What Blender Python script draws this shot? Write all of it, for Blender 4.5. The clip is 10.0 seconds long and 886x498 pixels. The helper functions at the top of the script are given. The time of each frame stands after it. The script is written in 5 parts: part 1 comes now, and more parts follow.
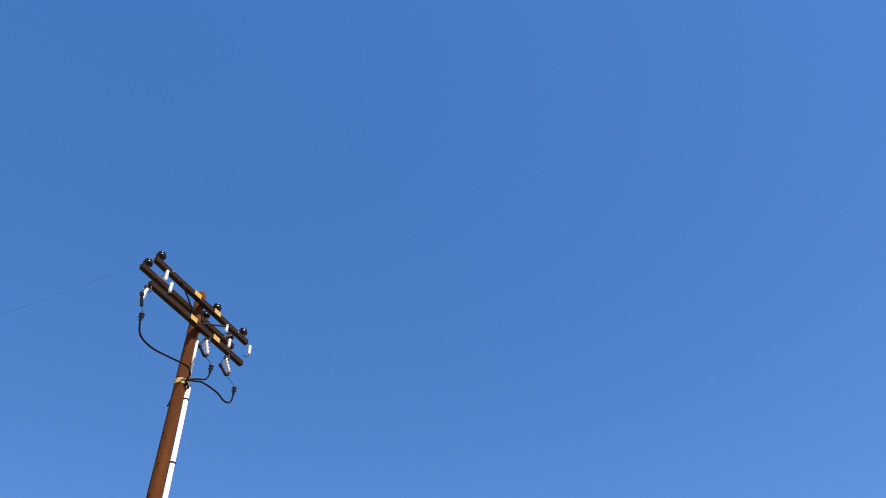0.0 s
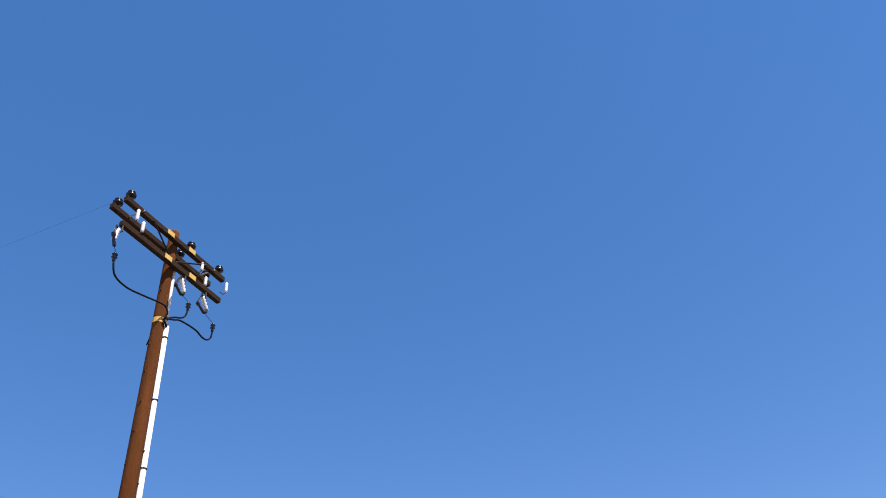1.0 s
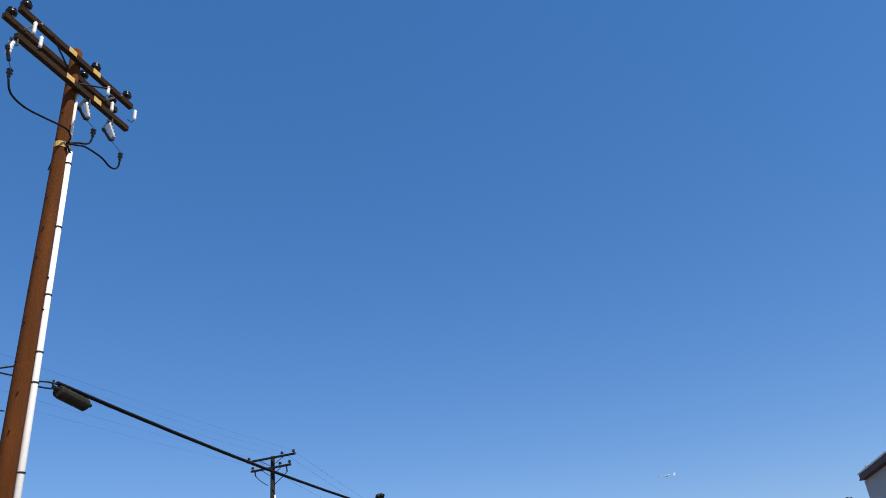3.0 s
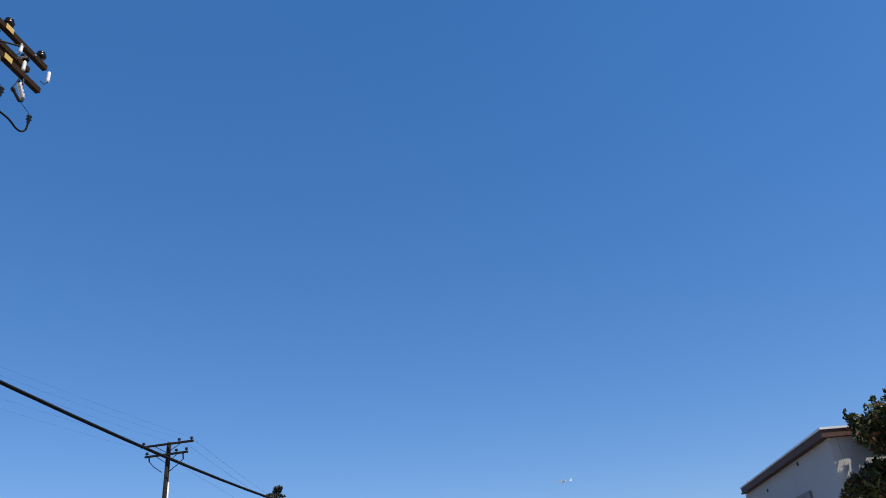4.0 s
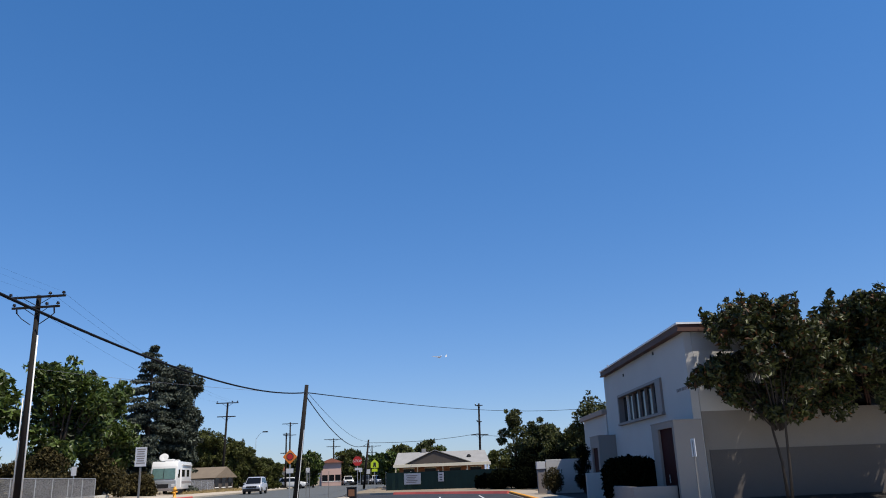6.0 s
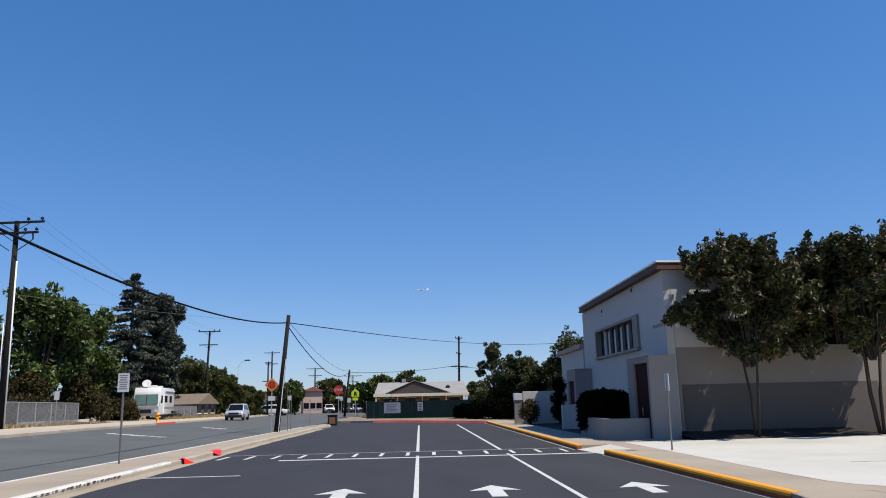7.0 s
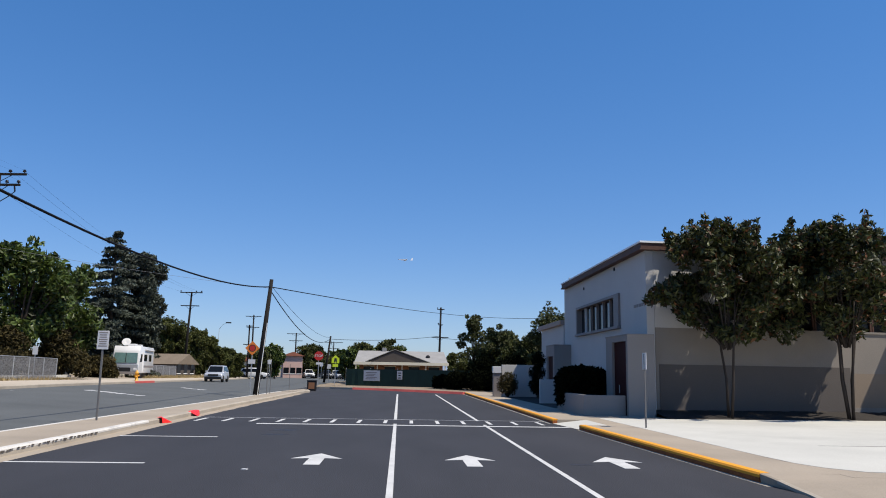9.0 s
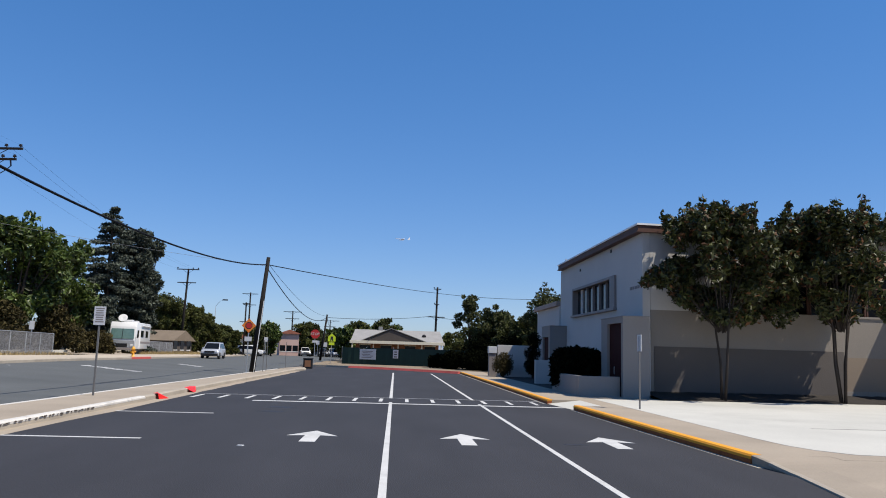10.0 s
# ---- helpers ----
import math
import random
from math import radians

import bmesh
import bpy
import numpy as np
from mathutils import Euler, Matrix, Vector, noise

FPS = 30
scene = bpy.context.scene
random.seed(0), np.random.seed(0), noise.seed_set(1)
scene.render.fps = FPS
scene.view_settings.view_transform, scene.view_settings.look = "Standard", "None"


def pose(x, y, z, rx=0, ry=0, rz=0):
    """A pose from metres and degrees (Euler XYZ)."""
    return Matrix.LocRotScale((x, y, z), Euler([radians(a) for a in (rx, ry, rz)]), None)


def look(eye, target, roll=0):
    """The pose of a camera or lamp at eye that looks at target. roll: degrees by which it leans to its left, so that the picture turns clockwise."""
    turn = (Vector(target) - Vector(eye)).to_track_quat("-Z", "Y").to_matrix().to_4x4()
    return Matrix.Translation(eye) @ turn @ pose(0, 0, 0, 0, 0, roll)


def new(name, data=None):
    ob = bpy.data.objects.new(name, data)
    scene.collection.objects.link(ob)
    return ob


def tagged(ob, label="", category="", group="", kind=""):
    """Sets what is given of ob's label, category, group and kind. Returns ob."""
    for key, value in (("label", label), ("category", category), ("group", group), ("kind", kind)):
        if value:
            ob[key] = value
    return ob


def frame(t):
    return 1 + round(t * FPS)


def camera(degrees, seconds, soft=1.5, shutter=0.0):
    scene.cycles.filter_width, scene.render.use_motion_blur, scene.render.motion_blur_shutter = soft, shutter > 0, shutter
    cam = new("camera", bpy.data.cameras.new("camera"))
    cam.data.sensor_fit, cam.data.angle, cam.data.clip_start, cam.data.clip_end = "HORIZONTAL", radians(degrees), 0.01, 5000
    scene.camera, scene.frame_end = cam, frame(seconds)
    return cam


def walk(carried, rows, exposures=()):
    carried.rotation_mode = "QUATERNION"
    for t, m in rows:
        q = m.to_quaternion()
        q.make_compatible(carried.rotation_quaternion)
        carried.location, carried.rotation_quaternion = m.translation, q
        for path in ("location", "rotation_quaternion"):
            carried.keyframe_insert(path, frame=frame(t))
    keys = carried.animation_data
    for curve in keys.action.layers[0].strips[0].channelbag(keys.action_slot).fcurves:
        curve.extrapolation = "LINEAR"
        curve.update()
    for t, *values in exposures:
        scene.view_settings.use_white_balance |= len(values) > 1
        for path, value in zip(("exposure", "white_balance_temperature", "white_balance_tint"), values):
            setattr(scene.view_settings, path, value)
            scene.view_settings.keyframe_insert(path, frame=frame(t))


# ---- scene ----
LENS = 60.9
cam = camera(LENS, 10.0, soft=1.0)
EYE = Vector((0.0, 0.0, 1.6))


def aim(yaw, pitch, roll):
    """Camera pose at the standing point: yaw to the left from +y, pitch up, roll."""
    return (Matrix.Translation(EYE) @ Matrix.Rotation(radians(yaw), 4, "Z")
            @ Matrix.Rotation(radians(90 + pitch), 4, "X") @ Matrix.Rotation(radians(roll), 4, "Z"))


PATH = [
    (0.0, aim(21.79, 44.38, -3.82)), (0.5, aim(19.2, 41.5, -6.51)), (1.0, aim(19.9, 39.09, -6.46)),
    (1.5, aim(19.22, 34.56, -5.66)), (2.0, aim(19.17, 30.63, -5.53)), (2.5, aim(17.0, 27.77, -4.52)),
    (2.7, aim(15.75, 27.1, -5.39)), (3.8, aim(9.4, 26.7, -3.97)), (4.0, aim(7.26, 26.23, -4.32)),
    (4.5, aim(1.15, 24.33, -3.56)), (5.0, aim(-2.16, 21.73, -2.79)), (5.5, aim(-2.55, 18.41, -2.93)),
    (6.0, aim(-0.82, 16.57, -2.2)), (6.2, aim(-0.53, 15.1, -1.63)), (7.3, aim(-2.24, 10.83, -1.31)),
    (7.5, aim(-1.84, 10.33, -1.47)), (8.0, aim(-1.57, 9.05, 0.09)), (8.5, aim(-2.53, 9.65, 0.46)),
    (9.0, aim(-3.12, 9.33, 0.97)), (9.5, aim(-2.67, 8.24, 1.58)), (10.0, aim(-3.37, 7.81, 1.63)),
]
walk(cam, PATH, exposures=[(0.0, 0.66, 7050, 18), (1.0, 0.66, 7050, 18), (2.5, 0.43, 6850, 12), (4.5, 0.3, 6500, 10), (10.0, 0.3, 6500, 10)])

# ---- daylight: high sun from the right, clear sky ----
SUN_DIR = Vector((0.55, -0.26, 1.0)).normalized()
world = bpy.data.worlds.new("clear_sky")
scene.world = world
world.use_nodes = True
wn, wl = world.node_tree.nodes, world.node_tree.links
wn.clear()
sky = wn.new("ShaderNodeTexSky")
sky.sky_type, sky.sun_disc = "NISHITA", False
sky.sun_elevation = math.asin(SUN_DIR.z)
sky.sun_rotation = math.atan2(SUN_DIR.x, SUN_DIR.y)
sky.altitude, sky.air_density, sky.dust_density, sky.ozone_density = 0, 1.0, 0.1, 4.0
deep = wn.new("ShaderNodeHueSaturation")
deep.inputs["Saturation"].default_value = 1.3
wl.new(sky.outputs[0], deep.inputs["Color"])
even = wn.new("ShaderNodeGamma")          # clear-air sky, evened out towards the zenith
even.inputs[1].default_value = 0.66
wl.new(deep.outputs[0], even.inputs[0])
blue = wn.new("ShaderNodeMix")
blue.data_type, blue.blend_type = "RGBA", "MULTIPLY"
blue.inputs[0].default_value = 1.0
blue.inputs[7].default_value = (0.590, 0.712, 0.985, 1)
wl.new(even.outputs[0], blue.inputs[6])
wbg = wn.new("ShaderNodeBackground")
wbg.inputs["Strength"].default_value = 0.19
wo = wn.new("ShaderNodeOutputWorld")
wl.new(blue.outputs[2], wbg.inputs[0])
wl.new(wbg.outputs[0], wo.inputs[0])
sun_data = bpy.data.lights.new("sun", "SUN")
sun_data.energy, sun_data.angle, sun_data.color = 5.0, radians(0.53), (1.0, 0.92, 0.79)
sun = new("sun", sun_data)
sun.matrix_world = look(SUN_DIR * 200, (0, 0, 0))

# ---- materials ----


def mat(name, base, rough=0.8, vary=0.25, grain=40.0, blotch=1.5, bump=0.15, metal=0.0, tint=None,
        island=0.0, stretch=(1, 1, 1), spec=0.4, stain=0.0, trans=0.0):
    """Noise-varied surface: fine grain and large blotches of the base colour, with relief from the grain."""
    m = bpy.data.materials.new(name)
    m.use_nodes = True
    n, l = m.node_tree.nodes, m.node_tree.links
    b = n["Principled BSDF"]
    tc = n.new("ShaderNodeTexCoord")
    mp = n.new("ShaderNodeMapping")
    mp.inputs["Scale"].default_value = stretch
    l.new(tc.outputs["Object"], mp.inputs[0])
    fine, big = n.new("ShaderNodeTexNoise"), n.new("ShaderNodeTexNoise")
    fine.inputs["Scale"].default_value, fine.inputs["Detail"].default_value = grain, 5
    big.inputs["Scale"].default_value, big.inputs["Detail"].default_value = blotch, 6
    l.new(mp.outputs[0], fine.inputs[0])
    l.new(mp.outputs[0], big.inputs[0])
    add = n.new("ShaderNodeMath")
    add.operation = "ADD"
    l.new(fine.outputs[0], add.inputs[0])
    l.new(big.outputs[0], add.inputs[1])
    last = add.outputs[0]
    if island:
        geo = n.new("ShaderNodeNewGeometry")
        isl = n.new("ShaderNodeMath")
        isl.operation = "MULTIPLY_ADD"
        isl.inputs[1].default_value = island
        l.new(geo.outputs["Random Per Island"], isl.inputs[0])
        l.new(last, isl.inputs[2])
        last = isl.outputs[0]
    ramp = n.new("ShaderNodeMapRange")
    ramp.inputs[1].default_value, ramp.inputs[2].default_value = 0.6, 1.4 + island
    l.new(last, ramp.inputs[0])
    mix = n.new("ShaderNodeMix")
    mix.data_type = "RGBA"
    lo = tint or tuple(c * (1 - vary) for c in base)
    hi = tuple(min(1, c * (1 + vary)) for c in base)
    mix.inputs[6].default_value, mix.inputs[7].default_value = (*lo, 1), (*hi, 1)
    l.new(ramp.outputs[0], mix.inputs[0])
    col = mix.outputs[2]
    if stain:
        st = n.new("ShaderNodeTexNoise")
        st.inputs["Scale"].default_value, st.inputs["Detail"].default_value = blotch * 0.37, 8
        st.inputs["Roughness"].default_value = 0.7
        l.new(mp.outputs[0], st.inputs[0])
        sr = n.new("ShaderNodeMapRange")
        sr.inputs[1].default_value, sr.inputs[2].default_value = 0.52, 0.72
        sr.inputs[4].default_value = stain
        l.new(st.outputs[0], sr.inputs[0])
        m2 = n.new("ShaderNodeMix")
        m2.data_type = "RGBA"
        m2.inputs[7].default_value = (*(c * 0.55 for c in base), 1)
        l.new(sr.outputs[0], m2.inputs[0])
        l.new(col, m2.inputs[6])
        col = m2.outputs[2]
    l.new(col, b.inputs["Base Color"])
    b.inputs["Roughness"].default_value, b.inputs["Metallic"].default_value = rough, metal
    b.inputs["Specular IOR Level"].default_value = spec
    if bump:
        bp = n.new("ShaderNodeBump")
        bp.inputs["Strength"].default_value, bp.inputs["Distance"].default_value = bump, 0.02
        l.new(fine.outputs[0], bp.inputs["Height"])
        l.new(bp.outputs[0], b.inputs["Normal"])
    if trans:
        tr = n.new("ShaderNodeBsdfTranslucent")
        l.new(col, tr.inputs[0])
        ms = n.new("ShaderNodeMixShader")
        ms.inputs[0].default_value = trans
        l.new(b.outputs[0], ms.inputs[1])
        l.new(tr.outputs[0], ms.inputs[2])
        l.new(ms.outputs[0], n["Material Output"].inputs[0])
    return m


M = {
    "lot": mat("sealed_asphalt", (0.0262, 0.0258, 0.0295), 0.85, 0.34, 60, 0.8, 0.3, stretch=(1, 0.3, 1), stain=0.5),
    "road": mat("worn_asphalt", (0.083, 0.088, 0.088), 0.9, 0.2, 50, 0.35, 0.3, stain=0.3),
    "dirt": mat("dry_ground", (0.216, 0.169, 0.115), 0.95, 0.35, 12, 0.25, 0.4, stain=0.4),
    "walk": mat("tan_concrete", (0.305, 0.256, 0.198), 0.9, 0.16, 45, 0.6, 0.2, stain=0.3),
    "pad": mat("pale_concrete", (0.455, 0.445, 0.405), 0.85, 0.14, 45, 0.35, 0.15, stain=0.4),
    "kerb": mat("kerb_concrete", (0.346, 0.302, 0.245), 0.9, 0.2, 40, 1.2, 0.2, stain=0.4),
    "kerb_white": mat("worn_white_kerb_paint", (0.533, 0.511, 0.475), 0.8, 0.14, 25, 4.5, 0.35, stain=0.95),
    "kerb_yellow": mat("yellow_kerb_paint", (0.703, 0.296, 0.0133), 0.7, 0.10, 25, 1.2, 0.15, stain=0.1),
    # kerb side turned from the sun; its shade is put into this base
    "kerb_face": mat("scuffed_shaded_kerb_face", (0.27, 0.075, 0.016), 0.85, 0.4, 25, 3.0, 0.3, stain=0.6),
    "kerb_red": mat("red_kerb_paint", (0.495, 0.09, 0.075), 0.8, 0.2, 25, 1.2, 0.15, stain=0.5),
    "line": mat("white_road_paint", (0.486, 0.483, 0.471), 0.75, 0.15, 50, 2.5, 0.1, stain=0.5),
    "walk_pale": mat("pale_concrete", (0.403, 0.346, 0.274), 0.9, 0.16, 45, 0.6, 0.2, stain=0.35),
    "line_worn": mat("worn_road_paint", (0.426, 0.426, 0.426), 0.8, 0.3, 50, 2.0, 0.1, stain=0.5),
    "stucco": mat("white_stucco", (0.465, 0.45, 0.43), 0.9, 0.06, 30, 0.5, 0.3, stain=0.1),
    # pale stucco with the front's tree shade put into a darker base
    "stucco_shaded": mat("shade_toned_stucco", (0.225, 0.20, 0.175), 0.9, 0.10, 30, 0.5, 0.3, stain=0.18),
    "trim": mat("brown_painted_trim", (0.09, 0.042, 0.03), 0.7, 0.2, 30, 2, 0.1),
    "roof_white": mat("white_roof_edge", (0.80, 0.80, 0.79), 0.6, 0.06, 30, 2, 0.05),
    "door_red": mat("dark_red_door_paint", (0.030, 0.006, 0.005), 0.75, 0.2, 20, 2, 0.05, spec=0.1),
    "dark": mat("dark_metal", (0.016, 0.016, 0.018), 0.65, 0.2, 40, 3, 0.05, spec=0.2),
    "steel": mat("galvanised_steel", (0.42, 0.43, 0.44), 0.5, 0.12, 40, 3, 0.05, metal=0.6),
    "pvc": mat("pale_conduit", (0.74, 0.73, 0.70), 0.5, 0.07, 30, 1.5, 0.05),
    "pole": mat("creosoted_pole_wood", (0.105, 0.034, 0.008), 0.9, 0.45, 30, 1.5, 0.6, spec=0.15, stretch=(6, 6, 0.5), stain=0.4),
    "pole_dark": mat("weathered_pole_wood", (0.0065, 0.00444, 0.00355), 0.9, 0.35, 30, 1.5, 0.5, stretch=(6, 6, 0.5)),
    "arm": mat("crossarm_wood", (0.030, 0.016, 0.008), 0.9, 0.45, 30, 1.5, 0.5, spec=0.15, stretch=(6, 0.7, 6)),
    "insul": mat("dark_glazed_porcelain", (0.010, 0.007, 0.008), 0.25, 0.2, 10, 2, 0.0),
    "white_poly": mat("pale_polymer", (0.72, 0.72, 0.70), 0.35, 0.06, 20, 2, 0.0),
    "plate": mat("yellow_plate", (0.56, 0.376, 0.104), 0.6, 0.15, 20, 4, 0.0),
    "cable": mat("black_cable", (0.006, 0.006, 0.007), 0.7, 0.2, 40, 3, 0.0, spec=0.15),
    "sleeve": mat("dark_splice_case", (0.022, 0.020, 0.015), 0.75, 0.4, 20, 5, 0.15, spec=0.15),
    "bark": mat("smooth_bark", (0.035, 0.026, 0.020), 0.85, 0.3, 25, 2, 0.4, stretch=(4, 4, 0.6)),
    "bark_dark": mat("dark_bark", (0.0525, 0.0385, 0.028), 0.9, 0.3, 20, 2, 0.5, stretch=(4, 4, 0.6)),
    # near-black tints on random leaves stand in for the crowns' deep shade
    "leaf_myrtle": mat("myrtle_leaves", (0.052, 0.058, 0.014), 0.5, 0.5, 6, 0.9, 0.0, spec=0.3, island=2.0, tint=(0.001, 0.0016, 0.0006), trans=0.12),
    "leaf_red": mat("bronze_leaves", (0.15, 0.068, 0.03), 0.6, 0.4, 6, 0.9, 0.0, spec=0.2, island=2.0, tint=(0.008, 0.004, 0.002), trans=0.12),
    "leaf_green": mat("broad_leaves", (0.072, 0.106, 0.018), 0.45, 0.45, 1.5, 0.35, 0.0, spec=0.4, island=2.0, tint=(0.002, 0.003, 0.001), trans=0.2),
    "leaf_conifer": mat("conifer_needles", (0.070, 0.084, 0.062), 0.6, 0.45, 1.5, 0.35, 0.0, spec=0.3, island=2.0, tint=(0.003, 0.005, 0.004), trans=0.1),
    # building and tree shade over these bushes is put into the near-black base
    "leaf_shaded": mat("shaded_bush_leaves", (0.0055, 0.007, 0.003), 0.95, 0.35, 4, 0.8, 0.0, spec=0.03, island=0.8, tint=(0.002, 0.0028, 0.0015), trans=0.05),
    "leaf_dry": mat("dry_shrub_leaves", (0.058, 0.046, 0.014), 0.75, 0.45, 2, 0.5, 0.0, spec=0.2, island=2.0, tint=(0.004, 0.003, 0.0015), trans=0.1),
    "leaf_olive": mat("olive_leaves", (0.070, 0.078, 0.022), 0.6, 0.4, 2, 0.4, 0.0, spec=0.25, island=2.0, tint=(0.003, 0.005, 0.002), trans=0.18),
    "leaf_hedge": mat("feathery_hedge_leaves", (0.090, 0.100, 0.024), 0.65, 0.4, 2, 0.4, 0.0, spec=0.25, island=2.0, tint=(0.003, 0.004, 0.0015), trans=0.22),
    "glass": mat("dark_window_glass", (0.007, 0.008, 0.010), 0.12, 0.1, 5, 1, 0.0, spec=0.2),
    "fence_grey": mat("dull_galvanised_wire", (0.16, 0.165, 0.18), 0.7, 0.15, 30, 2, 0.0),
    "frame": mat("grey_window_frame", (0.21, 0.185, 0.175), 0.6, 0.08, 30, 2, 0.0),
    "mullion": mat("white_window_mullion", (0.74, 0.72, 0.69), 0.6, 0.06, 30, 2, 0.0),
    "green_mesh": mat("green_screen_fabric", (0.0048, 0.0272, 0.0216), 0.75, 0.25, 30, 0.7, 0.1),
    "cream": mat("cream_paint", (0.64, 0.592, 0.464), 0.7, 0.06, 30, 1, 0.05),
    "rust_wall": mat("rust_brown_wall", (0.22, 0.10, 0.05), 0.85, 0.15, 30, 1, 0.1),
    "shingle": mat("grey_shingles", (0.25, 0.244, 0.237), 0.9, 0.18, 20, 1.2, 0.3),
    "gable": mat("grey_brown_gable", (0.0765, 0.063, 0.054), 0.85, 0.15, 30, 1, 0.1),
    "sign_white": mat("white_sign_sheet", (0.56, 0.56, 0.56), 0.4, 0.05, 20, 2, 0.0),
    "sign_red": mat("red_sign_sheet", (0.442, 0.0255, 0.0213), 0.4, 0.08, 20, 2, 0.0),
    "sign_orange": mat("orange_sign_sheet", (0.68, 0.187, 0.0255), 0.4, 0.08, 20, 2, 0.0),
    "sign_lime": mat("yellow_green_sign_sheet", (0.496, 0.624, 0.024), 0.4, 0.08, 20, 2, 0.0),
    "ink": mat("black_sign_ink", (0.02, 0.02, 0.02), 0.5, 0.1, 20, 2, 0.0),
    "rv_white": mat("white_vehicle_paint", (0.6, 0.6, 0.592), 0.3, 0.05, 10, 1, 0.0),
    "silver": mat("silver_blue_car_paint", (0.44, 0.456, 0.496), 0.3, 0.05, 10, 1, 0.0, metal=0.25),
    "black_paint": mat("dark_car_paint", (0.03, 0.032, 0.036), 0.25, 0.05, 10, 1, 0.0),
    "tyre": mat("tyre_rubber", (0.02, 0.02, 0.02), 0.85, 0.2, 30, 3, 0.1),
    "red_plastic": mat("bright_red_plastic", (0.80, 0.025, 0.02), 0.45, 0.08, 20, 3, 0.0),
    "hydrant": mat("yellow_hydrant_paint", (0.663, 0.306, 0.0255), 0.45, 0.1, 20, 3, 0.05),
    "pink": mat("pale_pink_stucco", (0.496, 0.336, 0.288), 0.9, 0.08, 30, 0.5, 0.2),
    "tile_red": mat("red_clay_roof", (0.27, 0.0975, 0.06), 0.85, 0.2, 20, 1, 0.2),
    "hill": mat("hazy_hill", (0.176, 0.216, 0.288), 1.0, 0.12, 0.02, 0.004, 0.0),
    "foam": mat("white_foam", (0.82, 0.82, 0.82), 0.6, 0.04, 20, 2, 0.0),
    # planting soil made darker, with the shade along the wall in its base
    "soil": mat("shaded_planting_soil", (0.021, 0.017, 0.014), 0.95, 0.4, 20, 1.5, 0.5),
}

# ---- mesh helpers ----


def link(name, bm, material, parent=None, label="", smooth=False):
    me = bpy.data.meshes.new(name)
    bm.to_mesh(me)
    bm.free()
    me.materials.append(material)
    if smooth:
        me.polygons.foreach_set("use_smooth", [True] * len(me.polygons))
    ob = new(name, me)
    ob.parent = parent
    if label:
        ob["label"] = label
    return ob


def part(name, bm, material, parent, label="", smooth=False):
    return link(name, bm, material, parent, label, smooth)


def base(name, x, y, z, label, category, group="", turn=0.0):
    ob = new(name)
    ob.empty_display_size = 0.2
    ob.matrix_world = pose(x, y, z, 0, 0, turn)
    return tagged(ob, label, category, group)


def box(x0, x1, y0, y1, z0, z1, bevel=0.0, bm=None):
    bm = bm or bmesh.new()
    m = Matrix.Translation(((x0 + x1) / 2, (y0 + y1) / 2, (z0 + z1) / 2)) @ Matrix.Diagonal((abs(x1 - x0), abs(y1 - y0), abs(z1 - z0), 1))
    got = bmesh.ops.create_cube(bm, size=1, matrix=m)
    if bevel:
        es = list({e for v in got["verts"] for e in v.link_edges})
        bmesh.ops.bevel(bm, geom=es, offset=bevel, segments=2, affect="EDGES", profile=0.5)
    return bm


def tube(points, radii, sides=8, bm=None, cap=True):
    """A round bar along points, with a radius for each of them."""
    bm = bm or bmesh.new()
    pts = [Vector(p) for p in points]
    if isinstance(radii, (int, float)):
        radii = [radii] * len(pts)
    rings = []
    for i, p in enumerate(pts):
        d = (pts[min(i + 1, len(pts) - 1)] - pts[max(i - 1, 0)]).normalized()
        ref = Vector((0, 0, 1)) if abs(d.z) < 0.9 else Vector((0, 1, 0))
        u = d.cross(ref).normalized()
        w = d.cross(u)
        rings.append([bm.verts.new(p + (u * math.cos(a) + w * math.sin(a)) * radii[i])
                      for a in (2 * math.pi * k / sides for k in range(sides))])
    for a, b in zip(rings, rings[1:]):
        for k in range(sides):
            bm.faces.new((a[k], a[(k + 1) % sides], b[(k + 1) % sides], b[k]))
    if cap:
        bm.faces.new(rings[0])
        bm.faces.new(rings[-1][::-1])
    bmesh.ops.recalc_face_normals(bm, faces=bm.faces)
    return bm


def lathe(profile, sides=12, at=(0, 0, 0), bm=None):
    """A turned body round the vertical, from (radius, height) pairs."""
    bm = bm or bmesh.new()
    rings = [[bm.verts.new((at[0] + r * math.cos(a), at[1] + r * math.sin(a), at[2] + z))
              for a in (2 * math.pi * k / sides for k in range(sides))] for r, z in profile]
    for a, b in zip(rings, rings[1:]):
        for k in range(sides):
            bm.faces.new((a[k], a[(k + 1) % sides], b[(k + 1) % sides], b[k]))
    bm.faces.new(rings[0][::-1])
    bm.faces.new(rings[-1])
    bmesh.ops.recalc_face_normals(bm, faces=bm.faces)
    return bm


def prism(outline, z0, z1, bm=None):
    """A flat outline in plan, raised from z0 to z1."""
    bm = bm or bmesh.new()
    lo = [bm.verts.new((x, y, z0)) for x, y in outline]
    hi = [bm.verts.new((x, y, z1)) for x, y in outline]
    n = len(lo)
    bm.faces.new(lo[::-1])
    bm.faces.new(hi)
    for k in range(n):
        bm.faces.new((lo[k], lo[(k + 1) % n], hi[(k + 1) % n], hi[k]))
    bmesh.ops.recalc_face_normals(bm, faces=bm.faces)
    return bm


def slab(outline, y0, y1, bm=None):
    """An outline in x and z, thickened from y0 to y1."""
    bm = prism(outline, y0, y1, bm)
    for v in bm.verts:
        v.co = Vector((v.co.x, v.co.z, v.co.y))
    bmesh.ops.recalc_face_normals(bm, faces=bm.faces)
    return bm


